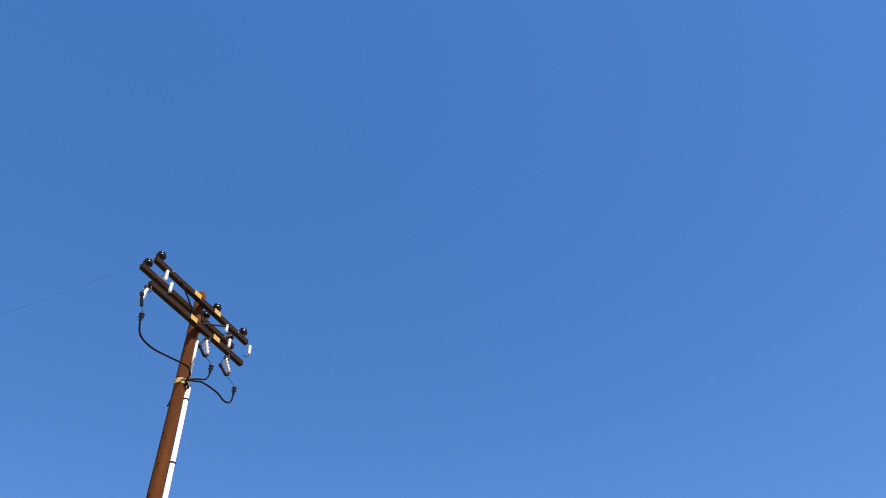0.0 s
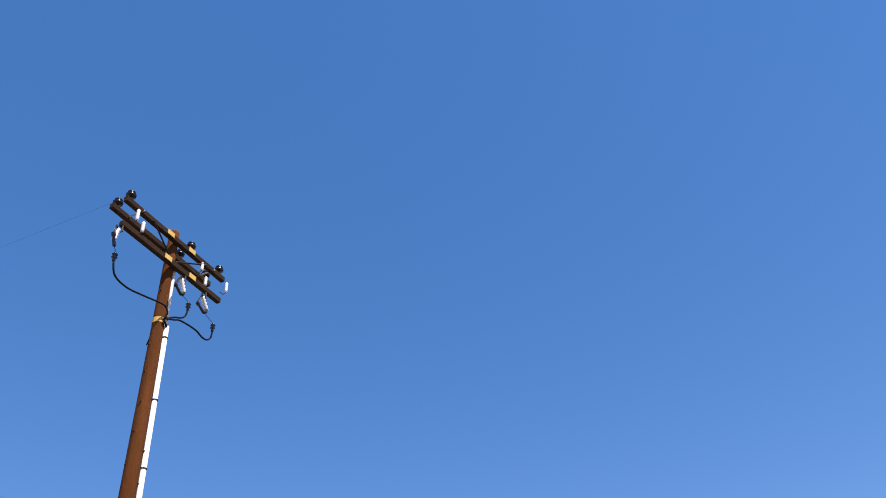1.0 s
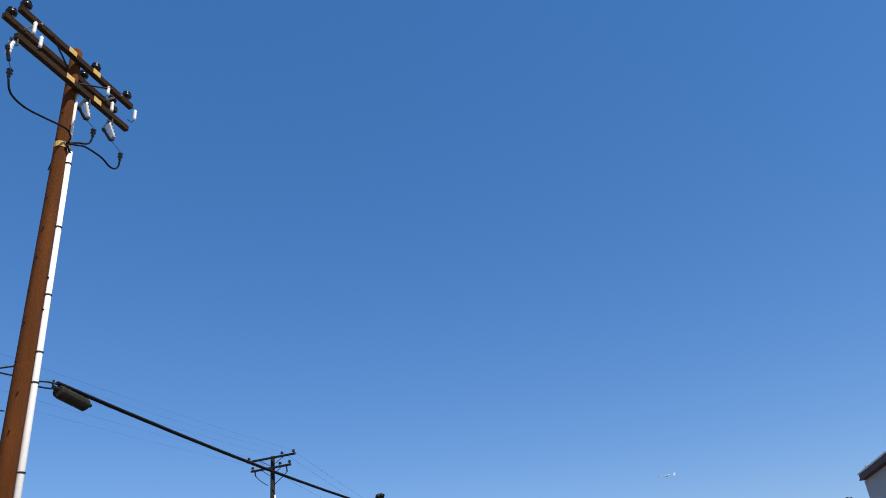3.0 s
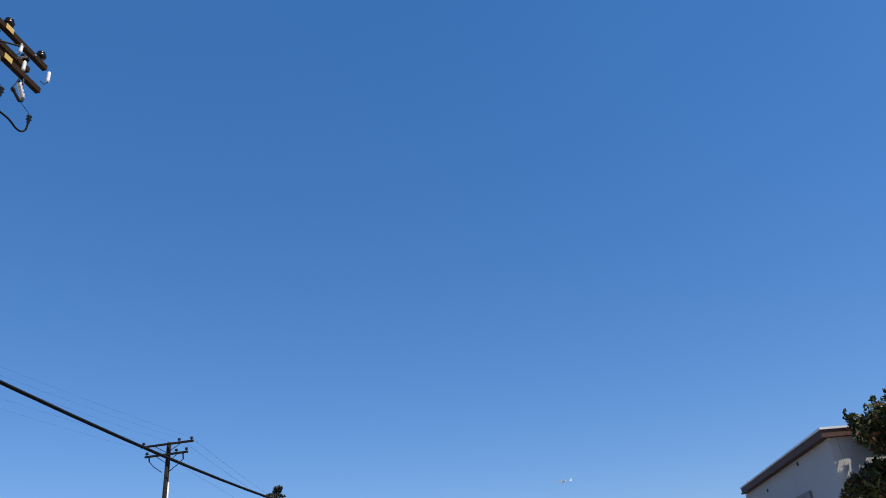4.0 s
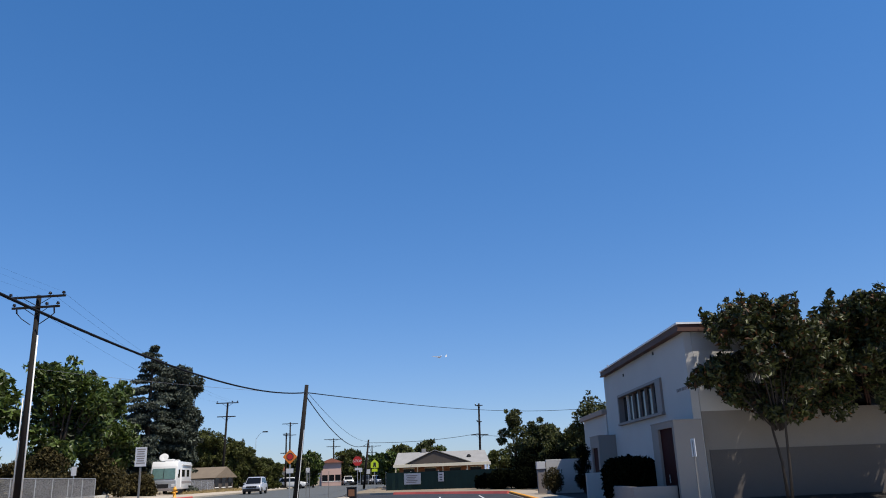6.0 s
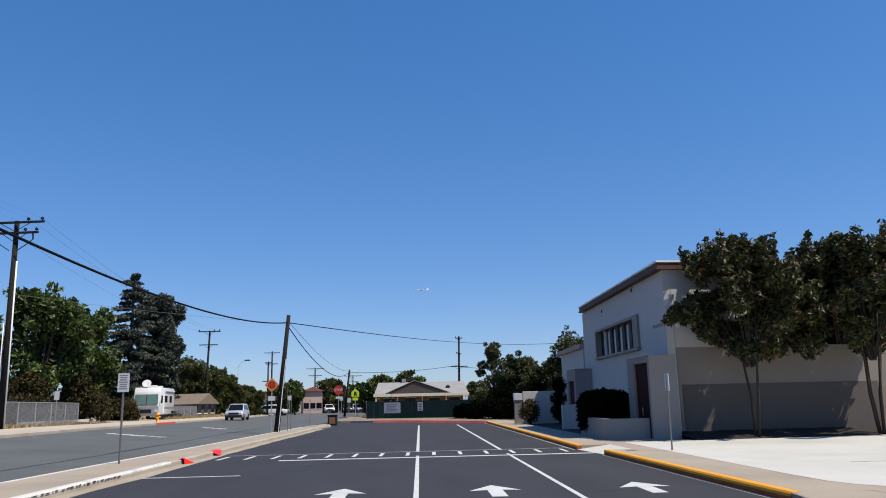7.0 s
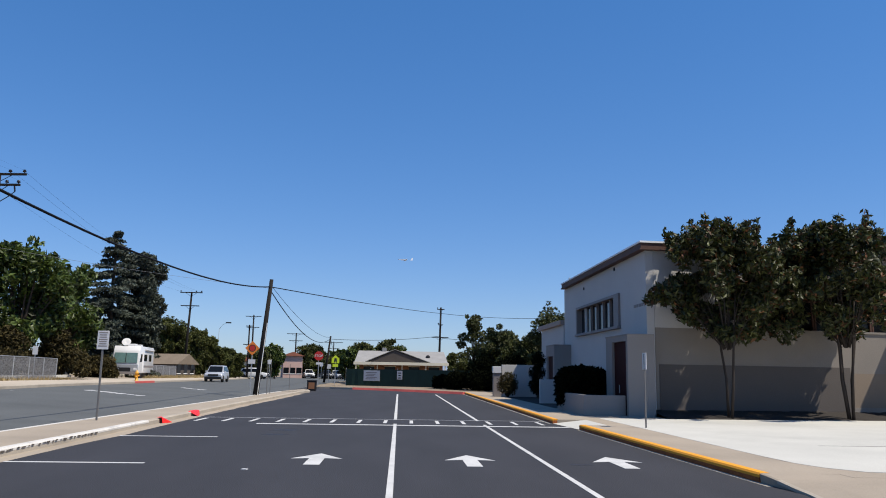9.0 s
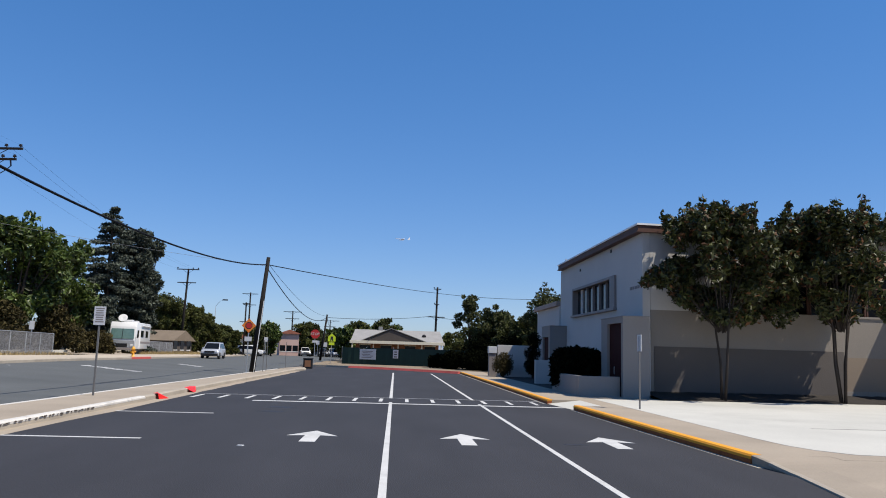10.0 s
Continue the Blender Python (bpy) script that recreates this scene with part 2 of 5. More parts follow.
def sagging(a, b, sag, n=24):
    a, b = Vector(a), Vector(b)
    return [a.lerp(b, k / n) - Vector((0, 0, 4 * sag * (k / n) * (1 - k / n))) for k in range(n + 1)]


def wire(name, a, b, sag, r, label, group="overhead wires", material="cable"):
    return tagged(link(name, tube(sagging(a, b, sag), r, 5), M[material]), label, "cable", group)


# ---- lie of the land: the street rises a little towards its far side ----


def kerb_x(y):
    return -16.5 - 0.055 * min(max(y, -40), 140)


def rise(y):
    return min(0.5, max(0.22, 0.5 - 0.0045 * (y - 45)))


def gz(x, y):
    k = kerb_x(y)
    if x > -9:
        return 0.0
    if x > k:
        return rise(y) * (-9 - x) / (-9 - k)
    return rise(y) + min(0.3, 0.03 * (k - x))


def sheet(name, xs_at, ys, lift, material, label, category):
    """A ground strip that follows the land; xs_at(y) gives its x stations."""
    bm = bmesh.new()
    rows = [[bm.verts.new((x, y, gz(x, y) + lift)) for x in xs_at(y)] for y in ys]
    for a, b in zip(rows, rows[1:]):
        for k in range(len(a) - 1):
            bm.faces.new((a[k], a[k + 1], b[k + 1], b[k]))
    bmesh.ops.recalc_face_normals(bm, faces=bm.faces)
    return tagged(link(name, bm, material), label, category, kind="structure")


YS = [-40, -20, 0, 15, 30, 45, 60, 75, 90, 107, 125, 140, 200, 320]
sheet("ground", lambda y: [-2500, -200, kerb_x(y) - 12, kerb_x(y) - 0.01, kerb_x(y) + 0.01, -14, -9.05, -8.95, 30, 200, 2500],
      [-2500, -300] + YS + [700, 3000], -0.06, M["dirt"], "dry bare tan ground around the street", "ground")
sheet("road", lambda y: [kerb_x(y) + 0.05, (kerb_x(y) - 9) / 2, -8.9], YS, 0.0, M["road"], "worn grey asphalt street", "road")
tagged(link("parking_lot", prism([(-8.0, -40), (8, -40), (8, 9), (5.75, 9.8), (5.3, 60), (0, 66), (-4, 70), (-8.9, 72), (-8.9, 62), (-6.9, 58)], -0.2, 0.0), M["lot"]),
       "dark sealed asphalt parking lot with painted lanes", "parking lot", kind="structure")

# ---- kerbs, pavements and paint ----


def kerb_run(name, pts, width, z0, z1, material, label, foot=0.0):
    """A kerb with a rounded top edge along plan points; width to the left of the way."""
    bm = bmesh.new()
    prof = [(0, z0), (0, z1 - 0.03), (0.03, z1), (width, z1), (width + foot, z0)]
    rings = []
    for i, (x, y) in enumerate(pts):
        ax, ay = pts[max(i - 1, 0)]
        bx, by = pts[min(i + 1, len(pts) - 1)]
        d = Vector((bx - ax, by - ay)).normalized()
        rings.append([bm.verts.new((x - d.y * u, y + d.x * u, gz(x, y) + z)) for u, z in prof])
    for a, b in zip(rings, rings[1:]):
        for k in range(len(prof) - 1):
            bm.faces.new((a[k], a[k + 1], b[k + 1], b[k]))
    bm.faces.new(rings[0])
    bm.faces.new(rings[-1][::-1])
    bmesh.ops.recalc_face_normals(bm, faces=bm.faces)
    return tagged(link(name, bm, M[material]), label, "kerb", kind="structure")


def inner_x(y):
    return -6.95 - 0.12 * math.sin(max(0, min(1, (y - 22) / 22)) * math.pi)


def outer_x(y):
    return -9.0 + max(0, (y - 15)) * 0.018


# raised island between the lot and the street
ISL = list(range(-30, 56, 3))
kerb_run("kerb", [(inner_x(y), y) for y in range(-30, 11, 2)], 0.16, -0.05, 0.15, "kerb", "bare concrete kerb along the island")
k = kerb_run("kerb", [(inner_x(y), y) for y in range(10, 23, 2)], 0.18, -0.05, 0.15, "kerb", "concrete kerb with chipped white paint on its top")
c = kerb_run("painted_top", [(inner_x(y) + 0.004, y) for y in range(10, 23, 2)], 0.17, 0.088, 0.155, "kerb_white", "chipped white paint")
del c["kind"], c["category"]
c.parent = k
kerb_run("kerb", [(inner_x(y), y) for y in range(22, 56, 3)], 0.16, -0.05, 0.15, "kerb", "bare concrete kerb along the island")
kerb_run("kerb", [(outer_x(y), y) for y in ISL[::-1]], 0.16, -0.05, 0.15, "kerb_white", "pale kerb on the street side of the island")
bm = prism([(inner_x(y) - 0.15, y) for y in ISL] + [(outer_x(y) + 0.15, y) for y in ISL[::-1]], -0.05, 0.142)
tagged(link("island_pavement", bm, M["walk"]), "tan concrete pavement of the narrow island", "pavement", kind="structure")
rngc = np.random.default_rng(12)
M["pit"] = mat("dark_pit", (0.07, 0.055, 0.045), 0.95, 0.3, 40, 3, 0.3)
for k in range(30):                      # dark pits along the lower edge of the paint
    y, w, h = 12.4 + k * 0.2 + rngc.random() * 0.12, 0.03 + 0.07 * rngc.random(), 0.008 + 0.016 * rngc.random()
    o = [(math.cos(t) * w * r, math.sin(t) * h * r) for t, r in zip(np.linspace(0, 2 * math.pi, 9)[:-1], 0.55 + 0.6 * rngc.random(8))]
    bm = slab(o, -0.01, 0.0)
    bm.transform(Matrix.Translation((inner_x(y) + 0.010, y, 0.100 + 0.02 * rngc.random())) @ Matrix.Rotation(radians(90), 4, "Z"))
    tagged(link("kerb_pit", bm, M["pit"]), "dark broken pit in the kerb face", "pit", "kerb pits", "structure")
# rounded nose of the island and the low spit beyond it
kerb_run("kerb", [(-6.95, 55), (-6.6, 57.5), (-7.0, 60), (-7.6, 62), (-8.27, 55)], 0.14, -0.05, 0.15, "kerb", "rounded concrete kerb at the island end")
tagged(link("island_end", prism([(-8.2, 54.9), (-7.0, 54.9), (-6.7, 57.5), (-7.1, 60), (-7.5, 61.5)], -0.05, 0.14), M["walk"]),
       "tan concrete end of the island", "pavement", kind="structure")
# gutter strip of paler concrete at the foot of the island kerb
rngg = np.random.default_rng(44)
GY = [-30 + 1.4 * k for k in range(61)]
bm = bmesh.new()
rows = [[bm.verts.new((inner_x(y) - 0.01, y, 0.010)), bm.verts.new((inner_x(y) + 0.2, y, 0.007)), bm.verts.new((inner_x(y) + 0.34 + 0.035 * rngg.normal(), y, 0.003))] for y in GY]
for a, b in zip(rows, rows[1:]):
    for k in range(2):
        bm.faces.new((a[k], a[k + 1], b[k + 1], b[k]))
bmesh.ops.recalc_face_normals(bm, faces=bm.faces)
tagged(link("gutter", bm, M["walk"]), "dusty concrete gutter along the island kerb", "gutter", kind="structure")
tagged(link("gutter", prism([(5.63, 11.4), (5.51, 16), (5.37, 22.6), (5.27, 22.6), (5.41, 16), (5.53, 11.4)], -0.05, 0.005), M["kerb"]),
       "dusty concrete gutter along the yellow kerb", "gutter", kind="structure")
tagged(link("gutter", prism([(5.09, 25.2), (5.07, 40), (5.04, 58.5), (4.92, 58.5), (4.95, 40), (4.97, 25.2)], -0.05, 0.005), M["kerb"]),
       "dusty concrete gutter along the yellow kerb", "gutter", kind="structure")
rngo = np.random.default_rng(21)
# first two patches paint in the glider's shadow, the third an oil stain
M["oil"] = mat("oil_and_shadow_dark", (0.022, 0.021, 0.022), 0.6, 0.3, 20, 3, 0.1)
for x, y, w, d in ((-3.05, 21.2, 0.42, 0.28), (-3.1, 19.7, 0.36, 0.2), (3.35, 13.9, 0.3, 0.12)):
    o = [(x + math.cos(t) * w * r, y + math.sin(t) * d * r) for t, r in zip(np.linspace(0, 2 * math.pi, 15)[:-1], 0.6 + 0.5 * rngo.random(14))]
    tagged(link("oil_stain", prism(o, -0.01, 0.0015), M["oil"]), "dark stain and shadow patch on the asphalt", "stain", "oil stains", "structure")
# right-hand kerbs, painted yellow, with a ramp between
for run in ([(5.61, 11.8), (5.5, 16), (5.36, 22.6)], [(5.10, 25.2), (5.08, 40), (5.05, 58.5)]):
    k = kerb_run("kerb", run[::-1], 0.17, -0.05, 0.115, "kerb_face", "kerb with a bright yellow painted top and a scuffed face toned dark for shade")
    c = kerb_run("painted_top", [(x - 0.004, y) for x, y in run[::-1]], 0.178, 0.08, 0.152, "kerb_yellow", "bright yellow paint")
    del c["kind"], c["category"]
    c.parent = k


def apron_edge(y):
    """Edge of the dropped kerb: x and height of its lip."""
    q = min(1, max(0, (11.8 - y) / 1.3))
    q = q * q * (3 - 2 * q)
    return 5.62 + 0.10 * q - 0.19 * max(0, 10.6 - y) * (y > 6) - 0.87 * (y <= 6), 0.147 - 0.118 * q


bm = bmesh.new()
rows = []
for y in (11.8, 11.6, 11.4, 11.2, 11.0, 10.8, 10.6, 10.4, 10.2, 9.9, 9.5, 9.0, 8.3, 7.5, 6.5, 6.0, 0, -30):
    ex, ez = apron_edge(y)
    rows.append([bm.verts.new(p) for p in ((ex + 0.02, y, -0.05), (ex, y, ez - 0.012), (ex + 0.03, y, ez), (ex + 0.5, y, ez + (0.142 - ez) * 0.55), (6.92, y, 0.139), (60, y, 0.139))])
for a, b in zip(rows, rows[1:]):
    for k in range(5):
        bm.faces.new((a[k], b[k], b[k + 1], a[k + 1]))
bmesh.ops.recalc_face_normals(bm, faces=bm.faces)
tagged(link("pavement_apron", bm, M["walk"]), "tan concrete apron sloping to the lot", "pavement", kind="structure")
bm = bmesh.new()
rows = []
for y in (11.3, 11.0, 10.8, 10.6, 10.4, 10.2, 9.9, 9.5, 9.0, 8.3, 7.5, 6.5):
    ex, ez = apron_edge(y)
    rows.append([bm.verts.new(p) for p in ((ex - 0.006, y, ez - 0.05), (ex - 0.004, y, ez - 0.006), (ex + 0.028, y, ez + 0.005), (ex + 0.05, y, ez + 0.007 + (0.142 - ez) * 0.05))])
for a, b in zip(rows, rows[1:]):
    for k in range(3):
        bm.faces.new((a[k], b[k], b[k + 1], a[k + 1]))
bmesh.ops.recalc_face_normals(bm, faces=bm.faces)
tagged(link("apron_lip", bm, M["walk_pale"]), "pale worn lip of the concrete apron", "kerb", kind="structure")
tagged(link("yard_apron", prism([(6.9, 11.41), (9.0, 11.41), (9.0, 11.74), (7.5, 12.09), (7.12, 12.59), (6.95, 13.19), (6.905, 14.2)], -0.05, 0.142), M["walk"]), "tan concrete in front of the yard", "pavement", kind="structure")
tagged(link("yard_apron", prism([(9.0, 11.41), (60, 10.4), (60, 10.99), (9.0, 11.74)], -0.05, 0.141), M["walk"]), "tan concrete in front of the yard", "pavement", kind="structure")
bm = bmesh.new()
vs = [bm.verts.new(p) for p in ((5.36, 22.6, 0.01), (5.10, 25.2, 0.01), (6.2, 25.2, 0.146), (6.2, 22.6, 0.146))]
bm.faces.new(vs)
tagged(link("kerb_ramp", bm, M["pad"]), "pale concrete kerb ramp", "ramp", kind="structure")
walk_out = [(5.52, 22.6), (5.78, 11.8), (6.9, 11.8), (6.9, 61), (5.22, 61), (5.25, 25.2), (6.2, 25.2), (6.2, 22.6)]
tagged(link("pavement", prism(walk_out, -0.05, 0.142), M["walk"]), "tan concrete pavement beside the yellow kerb", "pavement", kind="structure")
tagged(link("concrete_pad", prism([(6.9, 14.3), (6.95, 13.2), (7.12, 12.6), (7.5, 12.1), (9.0, 11.75), (60, 11.0), (60, 31.5), (24, 27.6), (15, 26.75), (9.4, 26.25), (6.9, 26.2)], -0.05, 0.146), M["pad"]),
       "sun-bleached pale concrete yard", "pavement", kind="structure")
# soil bed whose dark colour also holds the tree shadow along the wall
bm = bmesh.new()
rngb = np.random.default_rng(2)
cols = []
for i in range(61):                      # mounded soil between the yard and the wall
    x = 9.42 + i * 0.2
    ya = 26.15 + (x - 9.0) * 0.09
    yb = 28.42 + max(0, x - 9.4) * 0.09
    cols.append([bm.verts.new((x, ya + (yb - ya) * q, z + rngb.normal() * 0.012)) for q, z in ((0, 0.10), (0.03, 0.158), (0.35, 0.22), (0.7, 0.31), (1.02, 0.37))])
for a, b in zip(cols, cols[1:]):
    for k in range(4):
        bm.faces.new((a[k], b[k], b[k + 1], a[k + 1]))
tagged(link("planting_bed", bm, M["soil"], smooth=True), "mounded soil bed at the foot of the wall, darkened for tree shade", "ground", kind="structure")
# dark sheet that doubles as the building's shadow on the ground
tagged(link("yard_ground", prism([(6.9, 24.9), (15, 25.2), (24, 26.2), (60, 29.5), (60, 62), (6.9, 62)], -0.05, 0.12), M["soil"]),
       "dark soil beside the building, standing in for its shadow too", "ground", kind="structure")
tagged(link("entrance_pavement", prism([(6.9, 26.21), (9.38, 26.26), (9.38, 33.5), (6.9, 33.5)], -0.05, 0.145), M["walk"]),
       "pale concrete path along the building", "pavement", kind="structure")
# expansion joints of the yard
for x, y in ((9.3, 16.62),):
    tagged(link("joint", box(x, 40, y, y + 0.025, 0.13, 0.149), M["soil"]), "dark joint in the concrete yard", "joint", kind="structure")
# far end of the lot: red kerb
END = [(5.05, 58.5), (4.3, 59.6), (2.0, 62.6), (0.0, 65.0), (-2.0, 67.3), (-4.0, 69.0), (-6.2, 70.0), (-8.5, 70.6)]
kerb_run("kerb", END[:3], 0.17, -0.05, 0.18, "kerb_red", "kerb with faded red paint", 0.14)
kerb_run("kerb", END[2:4], 0.17, -0.05, 0.18, "kerb_red", "kerb with faded red paint", 0.14)
kerb_run("kerb", END[3:6], 0.17, -0.05, 0.18, "kerb_red", "kerb with faded red paint", 0.14)
kerb_run("kerb", END[5:], 0.17, -0.05, 0.16, "kerb", "bare concrete kerb at the end of the lot")
for x, y in ((-0.62, 65.45), (2.6, 61.6)):
    bm = box(-0.28, 0.28, -0.004, 0.004, 0.02, 0.15)
    bm.transform(pose(x, y, 0, 0, 0, -50))
    tagged(link("kerb_stencil", bm, M["line"]), "worn white stencilled patch on the red kerb", "road marking", "lane markings", "structure")
tagged(link("end_bed", prism(END + [(-8.5, 110), (12, 110), (12, 58.5)], -0.05, 0.13), M["dirt"]), "dry bare bed behind the red kerb", "ground", kind="structure")


def paint(name, outline, label, material="line", z=0.004):
    return tagged(link(name, prism(outline, -0.02, z), M[material]), label, "road marking", "lane markings", "structure")


def strip(x0, y0, x1, y1, w):
    d = Vector((x1 - x0, y1 - y0)).normalized() * (w / 2)
    return [(x0 - d.y, y0 + d.x), (x0 + d.y, y0 - d.x), (x1 + d.y, y1 - d.x), (x1 - d.y, y1 + d.x)]


for lx in (-0.09, 2.71):
    paint("lane_line", strip(lx, -12, lx, 23.4, 0.095), "white painted lane line")
    paint("lane_line", strip(lx, 26.2, lx, 56.5, 0.11), "white painted lane line")
    paint("lane_line", strip(lx, 23.75, lx, 24.2, 0.1), "white painted lane line")
paint("stop_line", strip(-4.26, 23.55, 5.30, 23.55, 0.26), "wide white painted stop line")
paint("crossing_line", strip(-6.4, 26.35, 5.0, 26.35, 0.06), "thin worn white crossing line", "line_worn")
for k in range(14):
    x = -6.32 + 0.843 * k
    if abs(x + 0.09) > 0.2:
        paint("crossing_dash", strip(x, 24.45, x + 0.02, 25.9, 0.115), "short white painted crossing dash")
for y in (18.78, 13.52, 8.26, 3.0, -2.26):
    paint("stall_line", strip(-6.62, y, -4.3, y, 0.11), "thin white painted stall line")
for ax, ay, lean in ((-1.48, 15.32, 0), (1.36, 15.28, 0.0), (4.12, 15.22, 0.0)):
    o = [(0, 0), (0.47, -0.88), (0.14, -0.80), (0.14, -1.80), (-0.14, -1.80), (-0.14, -0.80), (-0.47, -0.88)]
    paint("lane_arrow", [(ax + x, ay + y) for x, y in o], "white painted straight-ahead arrow")
rngm = np.random.default_rng(33)
for x0, y0, x1, y1, w, n in ((-16.6, 41.6, -12.9, 39.6, 0.75, 7), (-16.2, 55.6, -11.6, 51.3, 0.8, 7), (-17.8, 36.2, -17.6, 36.3, 0.12, 1), (-18.4, 34.9, -18.2, 35.0, 0.12, 1)):
    for k in range(n):                   # strokes of worn lettering, each with a ragged outline
        q = (k + 0.5) / n
        cx, cy = x0 + (x1 - x0) * q, y0 + (y1 - y0) * q + rngm.normal() * w * 0.2
        lx, ly = abs(x1 - x0) / n * (0.35 + 0.3 * rngm.random()), w * (0.35 + 0.5 * rngm.random())
        o = [(cx + math.cos(t) * lx * r, cy + math.sin(t) * ly * r) for t, r in zip(np.linspace(0, 2 * math.pi, 13)[:-1], 0.6 + 0.6 * rngm.random(12))]
        bm = prism(o, 0.0, 0.004)
        for v in bm.verts:
            v.co.z += gz(v.co.x, v.co.y) + 0.002
        tagged(link("street_marking", bm, M["line_worn"]), "worn white street lettering patch", "road marking", "lane markings", "structure")

for k in range(9):
    ya = -20 + k * 12
    bm = prism(strip(-11.0 + 0.05 * math.sin(k * 2.1), ya, -11.0 + 0.05 * math.sin(k * 2.1 + 2.1), ya + 12, 0.09), 0.0, 0.003)
    for v in bm.verts:
        v.co.z += gz(v.co.x, v.co.y) + 0.002
    tagged(link("tar_seam", bm, M["lot"]), "dark tar seam along the street", "road seam", "tar seams", "structure")

# far pavement of the street
FY = [-40, -20, 0, 15, 30, 45, 60, 75, 90, 107, 125, 140]
sheet("far_pavement", lambda y: [kerb_x(y) - 3.2, kerb_x(y) - 0.14], FY, 0.15, M["walk_pale"], "pale concrete pavement across the street", "pavement")
kerb_run("kerb", [(kerb_x(y), y) for y in range(-40, 141, 12)], 0.15, -0.1, 0.155, "kerb", "concrete kerb across the street")

# ---- school building ----
WX, WY, WZ = 9.4, 28.4, 6.42


def build_school():
    sb = base("school_building", WX, WY, 0.1, "white stucco two-storey school hall with brown eaves", "building")
    inv = sb.matrix_world.inverted()

    def put(name, bm, m, parent=sb, label="", smooth=False):
        if parent is sb:
            bm.transform(inv)
        return part(name, bm, M[m], parent, label, smooth)

    far, right = 42.9, 34.0
    sy = lambda x: WY + (x - WX) * 0.09      # the front runs back a little
    # west wall with its window opening, in pieces round the hole
    y0, y1, z0, z1 = WX / math.tan(radians(16.45)), WX / math.tan(radians(13.32)), 3.72, 5.12
    bm = bmesh.new()
    cols, rows, grids = [WY, y0, y1, far], [0, z0, z1, WZ], []
    for x in (WX, WX + 0.3):
        g = [[bm.verts.new((x, y, z)) for z in rows] for y in cols]
        for i in range(3):
            for j in range(3):
                if (i, j) != (1, 1):
                    bm.faces.new((g[i][j], g[i + 1][j], g[i + 1][j + 1], g[i][j + 1]))
        grids.append(g)
    a, b = grids
    ring = [(0, 0), (1, 0), (2, 0), (3, 0), (3, 1), (3, 2), (3, 3), (2, 3), (1, 3), (0, 3), (0, 2), (0, 1)]
    for loop in (ring, [(1, 1), (2, 1), (2, 2), (1, 2)]):
        for (i, j), (k, l) in zip(loop, loop[1:] + loop[:1]):
            bm.faces.new((a[i][j], a[k][l], b[k][l], b[i][j]))
    bmesh.ops.recalc_face_normals(bm, faces=bm.faces)
    put("west_wall", bm, "stucco")
    # front wall: pale above, tan dado panel below, dark window band high up
    # stucco below the high windows carries the tree shade in its tone
    bm = prism([(WX + 0.31, sy(WX)), (right, sy(right)), (right, sy(right) + 0.3), (WX + 0.31, sy(WX) + 0.3)], 0, 3.45)
    put("front_wall", bm, "stucco_shaded")
    bm = prism([(WX + 0.31, sy(WX)), (13.9, sy(13.9)), (13.9, sy(13.9) + 0.3), (WX + 0.31, sy(WX) + 0.3)], 3.45, WZ)
    put("upper_wall", bm, "stucco")
    bm = prism([(13.9, sy(13.9)), (right, sy(right)), (right, sy(right) + 0.3), (13.9, sy(13.9) + 0.3)], 5.9, WZ)
    put("upper_wall", bm, "stucco_shaded")
    # recessed high windows behind the trees
    for k in range(8):
        xa, xb = 13.95 + k * 2.5, 13.95 + k * 2.5 + 2.4
        w = put("window", prism([(xa, sy(xa) + 0.16), (xb, sy(xb) + 0.16), (xb, sy(xb) + 0.2), (xa, sy(xa) + 0.2)], 3.46, 5.9), "glass", sb, "dark high window")
        fr = bmesh.new()
        for x in (xa, (xa + xb) / 2, xb):
            prism([(x - 0.03, sy(x) + 0.08), (x + 0.03, sy(x) + 0.08), (x + 0.03, sy(x) + 0.15), (x - 0.03, sy(x) + 0.15)], 3.46, 5.9, fr)
        prism([(xa, sy(xa) + 0.085), (xb, sy(xb) + 0.085), (xb, sy(xb) + 0.145), (xa, sy(xa) + 0.145)], 4.6, 4.66, fr)
        fr.transform(inv)
        part("frame", fr, M["trim"], w)
    put("sill", prism([(13.9, sy(13.9) - 0.06), (right, sy(right) - 0.06), (right, sy(right) - 0.005), (13.9, sy(13.9) - 0.005)], 3.40, 3.48), "stucco_shaded")
    # lower dado, a shade darker, and slightly proud; left panel toned for tree shade too
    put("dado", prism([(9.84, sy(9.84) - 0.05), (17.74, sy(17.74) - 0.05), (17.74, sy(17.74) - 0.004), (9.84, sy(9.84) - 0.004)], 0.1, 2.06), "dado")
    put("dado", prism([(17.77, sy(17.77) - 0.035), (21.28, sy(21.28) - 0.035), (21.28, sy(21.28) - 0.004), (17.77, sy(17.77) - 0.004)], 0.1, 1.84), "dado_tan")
    put("footing", prism([(17.77, sy(17.77) - 0.12), (21.28, sy(21.28) - 0.12), (21.28, sy(21.28) - 0.04), (17.77, sy(17.77) - 0.04)], 0.1, 0.52), "stucco_shaded")
    # return wall at the end of the front
    put("return_wall", box(21.3, 21.6, sy(21.3) - 2.6, sy(21.3) - 0.01, 0, WZ), "stucco_shaded")
    put("back_wall", box(WX + 0.3, right, far, far + 0.3, 0, WZ), "stucco")
    put("end_wall", box(right, right + 0.3, WY + 2, far + 0.3, 0, WZ), "stucco")
    # flat roof with overhanging eave: brown fascia, soffit, white edge
    ox = 0.28
    o = [(WX - ox, sy(WX) - ox), (right + ox, sy(right) - ox), (right + ox, far + 0.3), (WX - ox, far - 0.35)]
